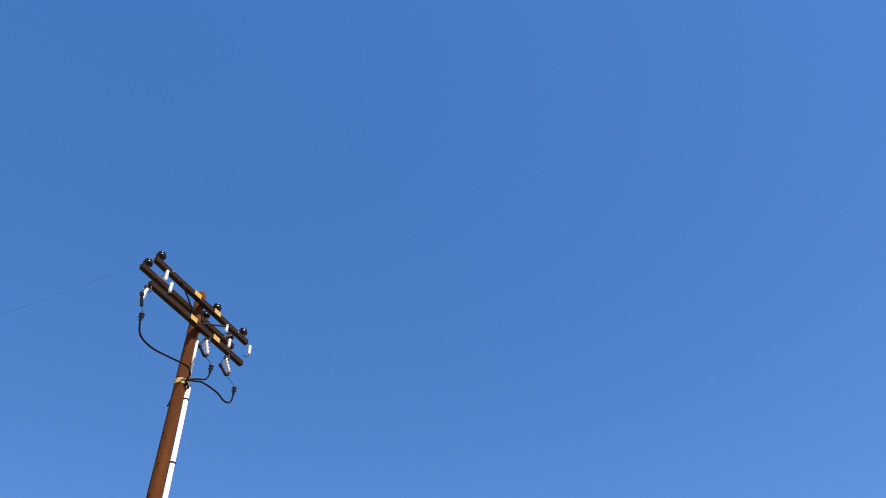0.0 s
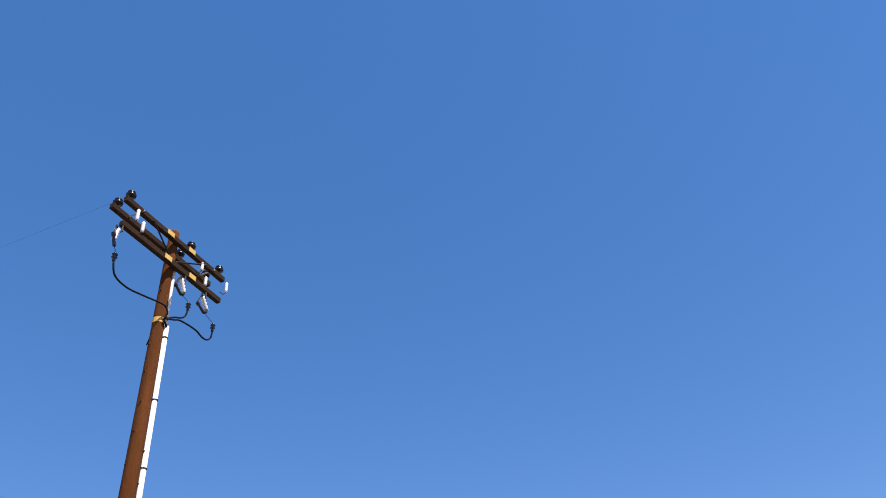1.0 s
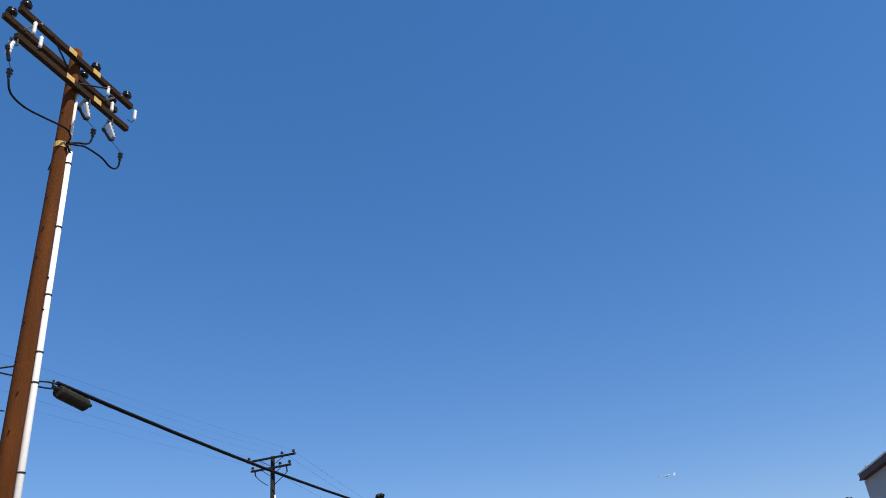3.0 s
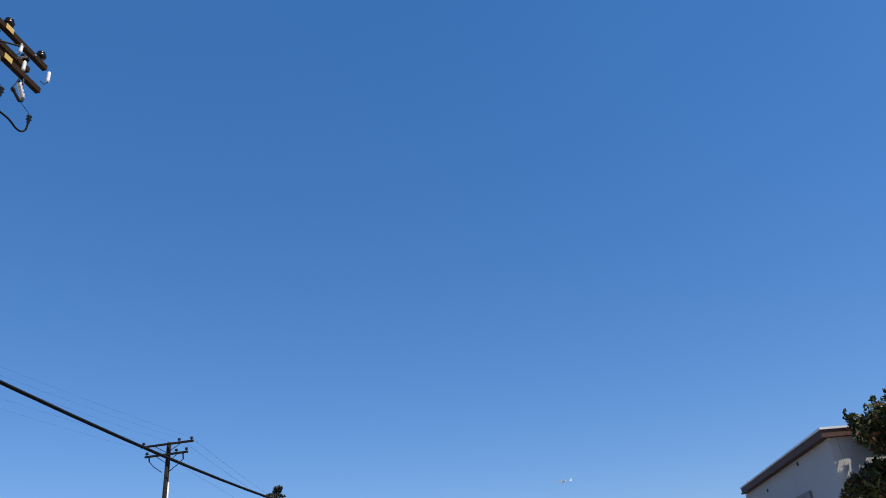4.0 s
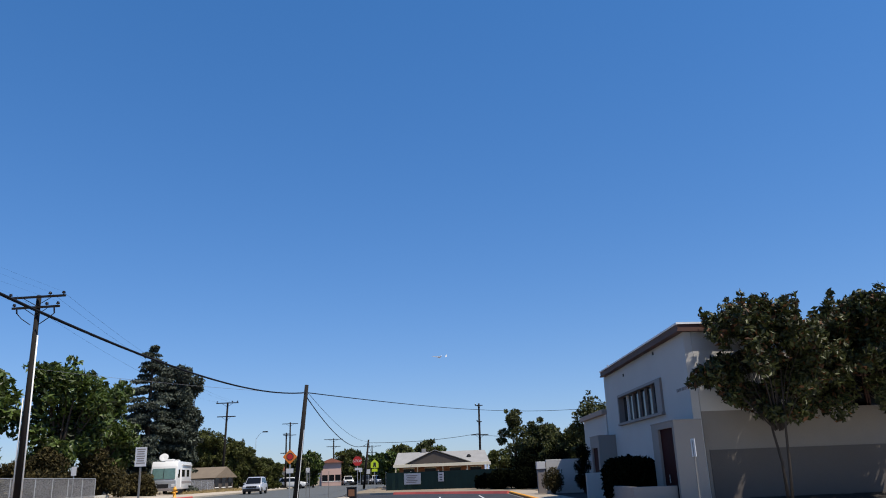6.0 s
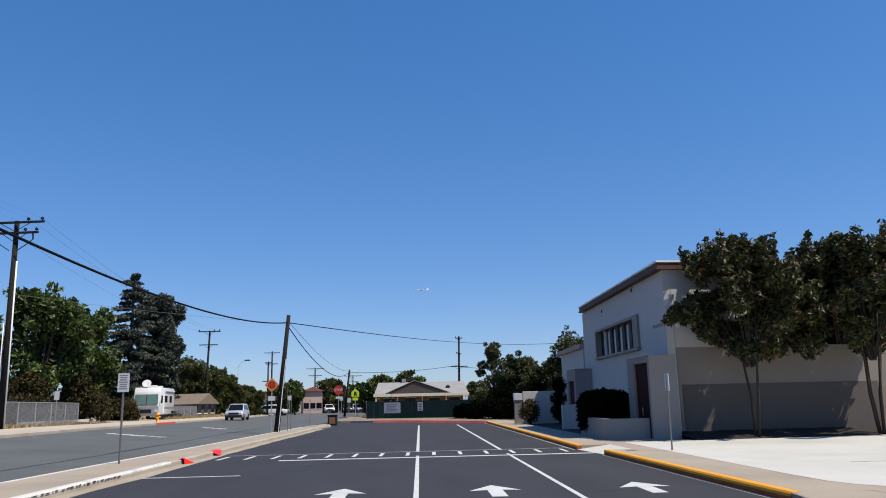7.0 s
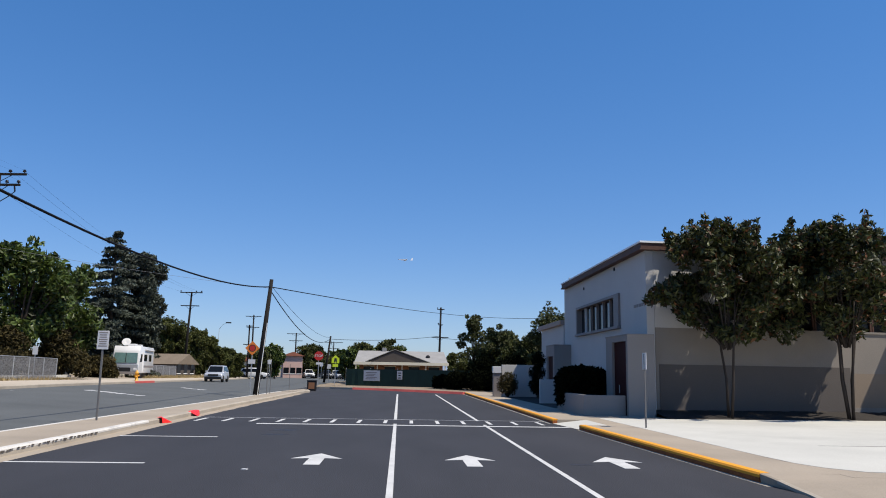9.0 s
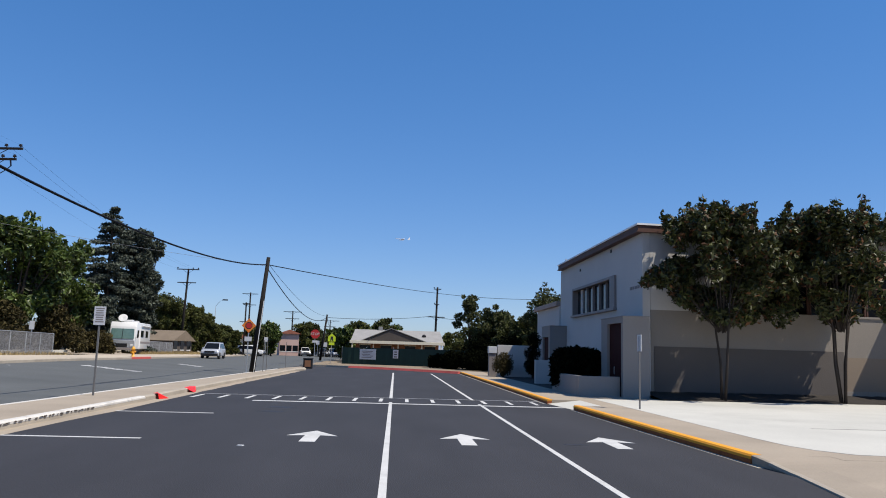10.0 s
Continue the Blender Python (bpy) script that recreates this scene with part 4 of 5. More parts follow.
def near_pole():
    X, Y = -8.42, 8.31
    p = base("utility_pole", X, Y, 0.14, "tall brown wooden utility pole with white conduit, doubled crossarms and cut-outs", "utility pole", "utility poles")
    sh = lambda x, y, z: (x - X, y - Y, z - 0.14)
    part("shaft", tube([(0, 0, -0.3), (0, 0, 4.3), (0, 0, 9.9), (0, 0, 11.25), (0, 0, 11.30)], [0.165, 0.131, 0.100, 0.094, 0.07], 16), M["pole"], p, smooth=True)
    part("conduit", tube([(0.134, 0.134, -0.1), (0.124, 0.124, 4.3), (0.102, 0.102, 9.2)], [0.056, 0.052, 0.044], 12), M["pvc"], p, "white plastic cable conduit", smooth=True)
    part("conduit", tube([(0.086, 0.086, 9.18), (0.080, 0.080, 10.4)], 0.028, 8), M["pvc"], p, "thin pale cable conduit", smooth=True)
    for z in (8.9, 7.7, 6.53, 5.62, 5.16, 3.9, 2.6, 1.4):
        part("strap", tube([(0.145 - 0.0046 * z, 0.145 - 0.0046 * z, z), (0.145 - 0.0046 * z, 0.145 - 0.0046 * z, z + 0.022)], 0.063 - 0.0012 * z, 10), M["dark"], p)
    rng = np.random.default_rng(4)
    for k in range(26):
        z, a = 3.0 + k * 0.27 + rng.random() * 0.1, (-0.3 if k % 2 else 2.2) + rng.normal() * 0.25 - 1.2
        r = 0.148 - 0.0052 * z
        part("bolt", tube([(math.cos(a) * (r - 0.03), math.sin(a) * (r - 0.03), z), (math.cos(a) * (r + 0.035), math.sin(a) * (r + 0.03), z)], 0.011, 6), M["dark"], p)
    for z in (4.75, 4.05):
        part("step", tube([(-0.10, -0.10, z), (-0.19, -0.19, z + 0.005)], 0.011, 6), M["dark"], p)
    # doubled top arm and a lower arm
    for ax, y0, y1, z in ((-8.27, 6.90, 9.66, 11.10), (-8.60, 6.92, 9.64, 11.10), (-8.26, 6.92, 9.60, 10.54)):
        crossarm(p, ax - X, y0 - Y, y1 - Y, z - 0.14)
    for x, y, z in ((-8.27, 7.0, 11.16), (-8.27, 8.64, 11.16), (-8.27, 9.50, 11.16), (-8.60, 7.04, 11.16), (-8.60, 9.50, 11.16), (-8.60, 8.72, 11.16)):
        insulator("insulator", *sh(x, y, z), p)
    # braces from the arms to the shaft, and spacer bolts through the pair
    for y in (7.55, 9.05):
        for ax in (-8.20, -8.67):
            part("brace", tube([sh(ax, y, 11.05), sh(-8.34 if ax > -8.4 else -8.5, Y + (0.07 if y > Y else -0.07), 10.72)], 0.017, 6), M["dark"], p)
    for y in (7.3, 9.3):
        part("spacer", tube([sh(-8.67, y, 11.1), sh(-8.2, y, 11.1)], 0.018, 6), M["steel"], p)
    # yellow marker plates
    for x, y, z in ((-8.208, 8.02, 11.10), (-8.208, 8.62, 11.10), (-8.198, 8.05, 10.54), (-8.198, 8.72, 10.54)):
        c = sh(x, y, z)
        part("marker_plate", box(c[0], c[0] + 0.008, c[1] - 0.09, c[1] + 0.09, c[2] - 0.05, c[2] + 0.05), M["plate"], p, "yellow marker plate")
    part("band", tube([(0, 0, 9.17), (0, 0, 9.27)], [0.112, 0.112], 16), M["plate"], p, "yellow band round the shaft")
    part("top_cap", lathe([(0.085, 0), (0.09, 0.02), (0.05, 0.05)], 12, (0, 0, 11.15)), M["plate"], p)
    # pale arresters between the arms
    for x, y, z0, z1 in ((-8.23, 7.20, 10.80, 11.06), (-8.2, 7.34, 10.62, 10.86), (-8.22, 8.96, 10.86, 11.06), (-8.3, 9.2, 10.68, 10.9), (-8.2, 9.70, 10.80, 11.04)):
        bm = lathe([(0.016, 0), (0.034, 0.02), (0.028, 0.05), (0.034, 0.08), (0.028, 0.11), (0.034, 0.14), (0.028, 0.17), (0.034, z1 - z0 - 0.03), (0.014, z1 - z0)], 10, sh(x, y, z0))
        part("arrester", bm, M["white_poly"], p, "pale ribbed arrester", smooth=True)
        part("lead", tube([sh(x, y, z0), sh(x - 0.02, y - 0.05, z0 - 0.08), sh(x - 0.05, y - 0.12, z0 - 0.05)], 0.008, 5), M["cable"], p)
    # fused cut-outs hung from the lower arm, with terminators and cables below
    joint = (8.27, 9.36)
    for term, post, fuse, way in (
            ((6.90, 9.74), ((6.83, 10.30), (6.80, 10.05)), ((6.72, 10.12), (6.79, 9.89)), ((7.01, 9.45), (7.29, 9.39), (7.67, 9.46), (8.05, 9.55), (8.21, 9.56), (8.28, 9.46))),
            ((8.73, 9.85), ((8.46, 10.31), (8.57, 10.07)), ((8.26, 10.06), (8.43, 9.94)), ((8.71, 9.65), (8.62, 9.56), (8.45, 9.47))),
            ((9.45, 9.80), ((9.06, 10.29), (9.22, 10.08)), ((8.88, 10.03), (9.08, 9.92)), ((9.45, 9.60), (9.36, 9.50), (9.22, 9.48), (9.01, 9.53), (8.63, 9.50), (8.45, 9.42)))):
        cx = -8.2
        p0, p1 = Vector(sh(cx, *post[0])), Vector(sh(cx, *post[1]))
        f0, f1 = Vector(sh(cx + 0.06, *fuse[0])), Vector(sh(cx + 0.06, *fuse[1]))
        rib = [p0.lerp(p1, i / 8) for i in range(9)]
        c = part("cutout", tube(rib, [0.028 if i % 2 else 0.048 for i in range(9)], 10), M["white_poly"], p, "pale ribbed cut-out insulator", smooth=True)
        part("bracket", tube([sh(-8.24, post[0][0] + 0.12, 10.50), sh(cx, post[0][0] + 0.10, post[0][1] + 0.03), p0.lerp(p1, 0.45)], 0.016, 6), M["dark"], c)
        part("fuse_tube", tube([f0, f0.lerp(f1, 0.25), f0.lerp(f1, 0.3), f1], [0.036, 0.036, 0.024, 0.028], 8), M["insul"], c)
        part("clip", tube([p0, p0 + Vector((0.05, -0.07, 0.01)), f0], 0.02, 6), M["dark"], c)
        part("clip", tube([p1, p1.lerp(f1, 0.5) + Vector((0.02, 0, -0.03)), f1], 0.03, 6), M["dark"], c)
        ty, tz = term
        t = part("terminator", lathe([(0.012, 0.14), (0.028, 0.12), (0.05, 0.09), (0.02, 0.075), (0.05, 0.03), (0.02, 0.01), (0.03, -0.03), (0.014, -0.06)][::-1], 10, sh(cx, ty, tz - 0.03)), M["insul"], p, smooth=True)
        part("lead", tube([sh(cx, ty, tz + 0.1), (Vector(sh(cx, ty, tz + 0.12)) + f1) / 2, f1], 0.005, 5), M["cable"], t)
        run = [Vector(sh(cx, ty, tz - 0.08))] + [Vector(sh(cx - 0.02, y, z)) for y, z in way] + [Vector(sh(-8.27, *joint))]
        fine = []
        for i in range(len(run) - 1):
            q0, q1, q2, q3 = run[max(0, i - 1)], run[i], run[i + 1], run[min(len(run) - 1, i + 2)]
            for j in range(5):
                u = j / 5
                fine.append(q1 * (1 - 3 * u * u + 2 * u ** 3) + q2 * (3 * u * u - 2 * u ** 3) + (q2 - q0) * 0.5 * (u - 2 * u * u + u ** 3) + (q3 - q1) * 0.5 * (u ** 3 - u * u))
        part("riser_cable", tube(fine + [run[-1]], 0.017, 7), M["cable"], p, smooth=True)
        part("riser_cable", tube([run[-1], (0.125, 0.10, 9.1), (0.118, 0.118, 9.0)], 0.017, 7), M["cable"], p, smooth=True)
    part("ground_wire", tube([(-0.12, -0.06, 8.75), (0.0, -0.10, 8.95), (0.12, 0.02, 9.2)], 0.012, 6), M["cable"], p)
    for q in (((-8.49, 8.25, 5.55), (-8.75, 8.02, 5.47), (-8.9, 7.98, 5.46)), ((-8.49, 8.25, 5.40), (-8.65, 8.08, 5.44), (-8.82, 7.98, 5.41)),
              ((-8.32, 8.42, 5.34), (-8.3, 8.66, 5.39), (-8.3, 8.88, 5.41)), ((-8.3, 8.42, 5.27), (-8.3, 8.62, 5.29), (-8.3, 8.86, 5.33))):
        part("cable_hook", tube([sh(*v) for v in q], 0.013, 6), M["dark"], p)
    for v in ((-8.75, 8.02, 5.46), (-8.3, 8.78, 5.39)):
        part("hook_clip", tube([sh(v[0], v[1], v[2] - 0.03), sh(v[0], v[1], v[2] + 0.06)], 0.016, 6), M["dark"], p)
    return p


near_pole()


def splice(a, b, r, label):
    """A dark splice case clamped under a thick cable."""
    s = base("splice_case", *a, label, "splice case", "splice cases")
    d = Vector(b) - Vector(a)
    L = d.length
    turn = d.to_track_quat("Z", "X").to_matrix().to_4x4()
    bm = bmesh.new()
    lathe([(0.03, 0.0), (r * 0.9, 0.004), (r, 0.02), (r, L - 0.02), (r * 0.9, L - 0.004), (0.03, L)], 14, bm=bm)
    bm.transform(turn)
    part("case", bm, M["sleeve"], s)
    for k in range(5):
        z = 0.06 + (L - 0.12) * k / 4
        b = bmesh.new()
        lathe([(r * 0.98, z - 0.016), (r * 1.05, z - 0.01), (r * 1.05, z + 0.01), (r * 0.98, z + 0.016)], 14, bm=b)
        b.transform(turn)
        part("clamp", b, M["sleeve"], s)
    for sx in (-1, 1):
        b = box(sx * r - 0.012, sx * r + 0.012, -0.02, 0.02, 0.03, L - 0.03, 0.003)
        b.transform(turn)
        part("flange", b, M["dark"], s)
    for z in (-0.10, L):
        b = tube([(0.025, 0, z), (0.025, 0, z + 0.10)], 0.03, 8)
        b.transform(turn)
        part("end_seal", b, M["dark"], s)
    return s


splice((-8.84, 7.98, 5.38), (-9.68, 7.94, 5.38), 0.078, "dark ribbed splice case on the overhead cable")
splice((-8.3, 8.88, 5.31), (-8.3, 9.50, 5.24), 0.095, "dark ribbed splice case on the overhead cable")
WOOD_TOP = (-7.83, 45.35, 6.5)
wire("overhead_cable", (-8.3, 8.85, 5.42), WOOD_TOP, 0.83, 0.034, "thick black overhead communication cable")
wire("overhead_cable", (-8.82, 7.98, 5.46), (-34, 7.0, 5.7), 0.35, 0.020, "thick black overhead communication cable")


def plain_pole(x, y, z, top, tip_x, r, arms, label, conduits=0, wood="pole_dark"):
    """A pole with crossarms along x; arms: (height, half length, insulators)."""
    p = base("utility_pole", x, y, z, label, "utility pole", "utility poles")
    dx = tip_x - x
    part("shaft", tube([(0, 0, -0.3), (dx, 0, top - z)], [r * 1.15, r * 0.75], 12), M[wood], p, smooth=True)
    for k in range(conduits):
        s = -1 if k else 1
        part("conduit", tube([(s * (r * 1.1 + 0.05), -0.06, -0.2), (dx * 0.8 + s * (r * 0.85 + 0.045), -0.06, (top - z) * (0.8 if s > 0 else 0.5))], 0.042, 8), M["pvc"], p, "pale cable conduit", smooth=True)
    for h, half, n, tilt in arms:
        cx = dx * (h - z) / (top - z)
        bm = box(cx - half, cx + half, -r - 0.11, -r, h - z - 0.06, h - z + 0.06, 0.008)
        bm.transform(Matrix.Translation((cx, 0, h - z)) @ Matrix.Rotation(radians(tilt), 4, "Y") @ Matrix.Translation((-cx, 0, z - h)))
        part("crossarm", bm, M["pole_dark"], p)
        for s in (-0.92, 0.45, 0.92)[:n] if n else ():
            insulator("insulator", cx + half * s, -r - 0.05, h - z + 0.06 - half * s * math.sin(radians(tilt)), p, 1.1)
        for s in (-1, 1):
            part("brace", tube([(cx + s * half * 0.5, -r - 0.05, h - z - 0.04), (cx, -r, h - z - 0.5)], 0.02, 5), M["dark"], p)
    return p


LP = (-22.4, 42.0)
lp = plain_pole(*LP, 0.62, 12.15, -22.5, 0.17, ((12.02, 1.62, 3, -1.5), (11.42, 1.33, 3, -1.5)), "tall dark utility pole with two crossarms and pale conduits", 2)
for s in (-1.15, 0.95):
    c = part("cutout", tube([(s, -0.25, 10.75), (s + 0.06, -0.28, 10.45)], 0.045, 8), M["insul"], lp)
    part("riser_cable", tube([(s + 0.06, -0.25, 10.45), (s * 0.7, -0.25, 10.15), (0.12 if s > 0 else -0.3, -0.2, 9.8)], 0.025, 6), M["cable"], lp)
plain_pole(-28.0, 101, 0.35, 11.6, -27.65, 0.16, ((11.5, 1.45, 3, 0), (9.75, 1.2, 0, 0)), "dark utility pole with two crossarms along the street")
wood = plain_pole(-8.38, 45.4, 0.14, 6.95, -7.78, 0.15, (), "short leaning dark wooden pole on the island")
part("bracket", tube([(0.55, -0.1, 6.3), (0.55, 0.2, 6.3)], 0.05, 8), M["dark"], wood)
part("ground_pipe", tube([(0.14, -0.1, 0), (0.5, -0.12, 4.2)], 0.022, 6), M["pvc"], wood)
plain_pole(-10.2, 104.5, 0.1, 6.3, -9.5, 0.15, (), "short leaning wooden pole at the street corner")
plain_pole(5.75, 112, 0.1, 11.2, 5.95, 0.17, ((10.9, 0.55, 1, 0), (8.6, 0.35, 1, 0), (6.75, 1.25, 0, 0)), "utility pole behind the low house")
plain_pole(-28.2, 147, 0.2, 12.0, -28.2, 0.17, ((11.7, 1.5, 0, 0), (9.6, 1.2, 0, 0)), "distant utility pole with crossarms")
plain_pole(-23.2, 118, 0.2, 8.4, -23.2, 0.14, ((8.2, 0.5, 0, 0), (5.4, 0.8, 0, 0)), "distant short utility pole")
plain_pole(-22.8, 168, 0.2, 9.7, -22.8, 0.17, ((9.5, 2.0, 0, 0), (8.0, 1.5, 0, 0)), "distant utility pole with crossarms")
plain_pole(-16.0, 185, 0.2, 8.6, -16.0, 0.15, ((8.4, 2.2, 0, 0), (7.0, 1.4, 0, 0)), "distant utility pole with crossarms")
# spans
FT = (5.9, 111.9, 10.3)
wire("overhead_cable", WOOD_TOP, FT, 0.15, 0.03, "black overhead cable over the lot")
wire("overhead_cable", FT, (27, 108, 10.0), 0.5, 0.03, "black overhead cable between poles")
wire("overhead_cable", (-7.85, 45.4, 6.35), (-9.55, 104.4, 5.9), 1.5, 0.032, "black overhead cable along the street")
wire("overhead_cable", (-7.8, 45.4, 6.6), (-9.5, 104.4, 6.1), 0.8, 0.014, "thin overhead cable along the street")
wire("overhead_cable", (-9.5, 104.5, 5.9), (5.8, 112, 6.95), 0.35, 0.03, "black overhead cable between poles")
wire("overhead_cable", (5.8, 112, 6.7), (26, 112, 6.3), 0.4, 0.03, "black overhead cable between poles")
wire("overhead_cable", (-9.5, 104.5, 6.0), (-16, 185, 7.4), 0.6, 0.03, "black overhead cable between poles")
for k, (dx, h) in enumerate(((-1.5, 12.25), (0.7, 12.25), (1.45, 12.25), (-1.2, 11.7), (1.2, 11.7))):
    wire("power_line", (LP[0] + dx, 41.8, h), (LP[0] + dx + 1.6, -20, h - 0.6), 0.8, 0.0022, "thin overhead power line")
for k, (dx, h) in enumerate(((-1.4, 12.2), (0.7, 12.2), (1.4, 12.2))):
    wire("power_line", (LP[0] + dx, 42, h), (-27.7 + dx * 0.9, 100.9, 11.6), 0.9, 0.005, "thin overhead power line")
wire("service_drop", (LP[0] + 0.1, 42.1, 8.0), (-7.9, 45.3, 6.42), 0.12, 0.008, "grey overhead service cable", material="fence_grey")
wire("power_line", (-8.6, 7.04, 11.33), (-33, 5, 11.4), 0.6, 0.0015, "thin overhead power line")

# ---- signs and posts ----


def regulatory_sign():
    s = base("parking_sign", -8.33, 21.85, 0.14, "small white parking sign on a steel post on the island", "sign")
    part("post", box(-0.025, 0.025, -0.02, 0.02, -0.2, 2.35, 0.004), M["steel_dark"], s)
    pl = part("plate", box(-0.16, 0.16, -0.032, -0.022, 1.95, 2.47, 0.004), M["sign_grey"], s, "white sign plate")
    for k in range(7):
        w = 0.10 if k % 3 else 0.12
        part("text_bar", box(-w, w, -0.0345, -0.031, 2.40 - k * 0.062, 2.43 - k * 0.062), M["frame"], pl)
    return s


M["steel_dark"] = mat("weathered_steel", (0.16, 0.155, 0.15), 0.6, 0.15, 40, 3, 0.05, metal=0.3)
# white sign sheet with the plate's shade put into its grey
M["sign_grey"] = mat("shaded_sign_sheet", (0.55, 0.55, 0.56), 0.5, 0.06, 20, 2, 0.0)
regulatory_sign()
ps = base("sign_post", 7.07, 21.67, 0.14, "bare steel sign post with a narrow edge-on plate beside the yard", "sign post")
part("post", box(-0.02, 0.02, -0.02, 0.02, -0.2, 2.1, 0.004), M["steel_dark"], ps)
part("plate", box(-0.012, 0.012, -0.16, 0.16, 1.65, 2.13, 0.003), M["sign_white"], ps, "white sign plate seen edge on")


def ngon(n, r, x, z, turn=0.0):
    return [(x + r * math.cos(2 * math.pi * k / n + turn), z + r * math.sin(2 * math.pi * k / n + turn)) for k in range(n)]


def post_sign(name, x, y, z, h, label):
    s = base(name, x, y, z, label, "sign", "street signs")
    part("post", box(-0.03, 0.03, 0.0, 0.05, -0.2, h, 0.004), M["steel"], s)
    return s


s = post_sign("warning_sign", -9.05, 47.3, 0.1, 2.9, "orange diamond warning sign with red octagon on steel post")
pl = part("plate", slab(ngon(4, 0.44, 0, 2.8), -0.02, -0.01), M["sign_orange"], s)
part("symbol", slab(ngon(8, 0.18, 0, 2.8, math.pi / 8), -0.026, -0.021), M["sign_red"], pl)
part("border", slab(ngon(8, 0.23, 0, 2.8, math.pi / 8), -0.0215, -0.0205), M["ink"], pl)
part("plaque", box(-0.22, 0.22, -0.02, -0.01, 1.85, 2.12), M["sign_white"], s, "small white plaque")
s = post_sign("stop_sign", -8.0, 76.0, 0.1, 3.0, "red octagonal stop sign on a post at the corner")
pl = part("plate", slab(ngon(8, 0.47, 0, 2.95, math.pi / 8), -0.02, -0.01), M["sign_red"], s)
cu = bpy.data.curves.new("lettering", "FONT")
cu.body, cu.size, cu.extrude, cu.align_x, cu.align_y = "STOP", 0.34, 0.003, "CENTER", "CENTER"
cu.materials.append(M["sign_white"])
tx = new("lettering", cu)
tx.parent = pl
tx.matrix_local = pose(0, -0.026, 2.95, 90, 0, 0)
part("plaque", box(-0.25, 0.25, -0.02, -0.01, 2.1, 2.32), M["sign_white"], s)
s = post_sign("crossing_sign", -7.05, 84.5, 0.1, 3.2, "yellow-green pentagonal school crossing sign on a post")
pl = part("plate", slab([(-0.42, 2.35), (0.42, 2.35), (0.42, 2.85), (0, 3.25), (-0.42, 2.85)], -0.02, -0.01), M["sign_lime"], s)
part("symbol", slab([(-0.16, 2.42), (-0.05, 2.42), (0.0, 2.6), (0.06, 2.42), (0.17, 2.42), (0.12, 2.9), (-0.12, 2.9)], -0.026, -0.021), M["ink"], pl)
part("plaque", box(-0.3, 0.3, -0.02, -0.01, 1.95, 2.25), M["sign_lime"], s)
for x, y, h in ((-14.2, 140, 3.0), (-11.0, 120, 2.6), (-20.2, 120, 3.0)):
    s = post_sign("street_sign", x, y, gz(x, y), h, "small pale street sign on a thin post")
    part("plate", box(-0.3, 0.3, -0.02, -0.01, h - 0.7, h, 0.004), M["sign_white"], s)
s = post_sign("pavement_sign", -25.4, 54.6, gz(-25.4, 54.6), 2.35, "small white sign on a post by the fence")
part("plate", box(-0.18, 0.18, -0.02, -0.01, 1.75, 2.35, 0.004), M["sign_white"], s)
sl = base("street_lamp", -25.9, 110, gz(-25.9, 110), "dark street lamp with a long arm among trees", "street lamp")
part("pole", tube([(0, 0, -0.2), (0, 0, 7.0)], [0.04, 0.025], 8), M["steel_dark"], sl, smooth=True)
part("arm", tube([(0, 0, 6.9), (0.5, 0, 7.6), (1.1, 0, 7.85)], 0.02, 6), M["steel_dark"], sl)
part("lamp_head", box(0.9, 1.65, -0.16, 0.16, 7.78, 7.95, 0.05), M["dark"], sl)
# short steel marker posts on the island
for y in (47.0, 48.2, 56.5):
    mp = base("marker_post", -8.0, y, 0.14, "short thin steel marker post on the island", "post", "marker posts")
    part("post", tube([(0, 0, -0.1), (0, 0, 1.9)], 0.02, 6), M["steel_dark"], mp)

# red kerb flares at the island's crossing ramp
for x, y0, y1 in ((-6.86, 22.95, 23.45), (-6.93, 26.6, 27.4)):
    bm = bmesh.new()
    lo, hi = (y0, y1) if y0 < 25 else (y1, y0)
    a = [bm.verts.new(p) for p in ((x, lo, 0.01), (x - 0.03, lo, 0.175), (x - 0.20, lo, 0.18), (x + 0.14, hi, 0.012), (x - 0.20, hi, 0.175))]
    for f in ((0, 1, 3), (1, 2, 4), (1, 4, 3)):
        bm.faces.new([a[k] for k in f])
    bmesh.ops.recalc_face_normals(bm, faces=bm.faces)
    tagged(link("kerb_flare", bm, M["red_plastic"]), "bright red painted kerb flare by the crossing", "kerb", kind="structure")
# bin at the lot's end
b = base("waste_bin", -7.0, 62.2, 0.0, "dark square waste bin with a reddish panel at the lot's end", "bin")
part("body", box(-0.36, 0.36, -0.3, 0.3, 0.0, 0.78, 0.03), M["dark"], b)
part("panel", box(-0.24, 0.24, -0.315, -0.302, 0.15, 0.66, 0.004), M["rust_wall"], b, "reddish front panel")
part("rim", box(-0.39, 0.39, -0.33, 0.33, 0.78, 0.84, 0.015), M["dark"], b)

# hydrant across the street
h = base("fire_hydrant", -20.35, 60.6, gz(-20.35, 60.6) + 0.12, "yellow-orange fire hydrant on the far pavement", "hydrant")
part("barrel", lathe([(0.16, 0), (0.16, 0.05), (0.11, 0.07), (0.11, 0.55), (0.15, 0.57), (0.15, 0.62), (0.12, 0.70), (0.05, 0.78), (0.03, 0.84)], 14), M["hydrant"], h, smooth=True)
for s in (-1, 1):
    part("outlet", tube([(0, 0, 0.42), (s * 0.2, 0, 0.42)], [0.06, 0.07], 10), M["hydrant"], h, smooth=True)
part("outlet", tube([(0, 0, 0.34), (0, -0.2, 0.34)], [0.075, 0.085], 10), M["hydrant"], h, smooth=True)
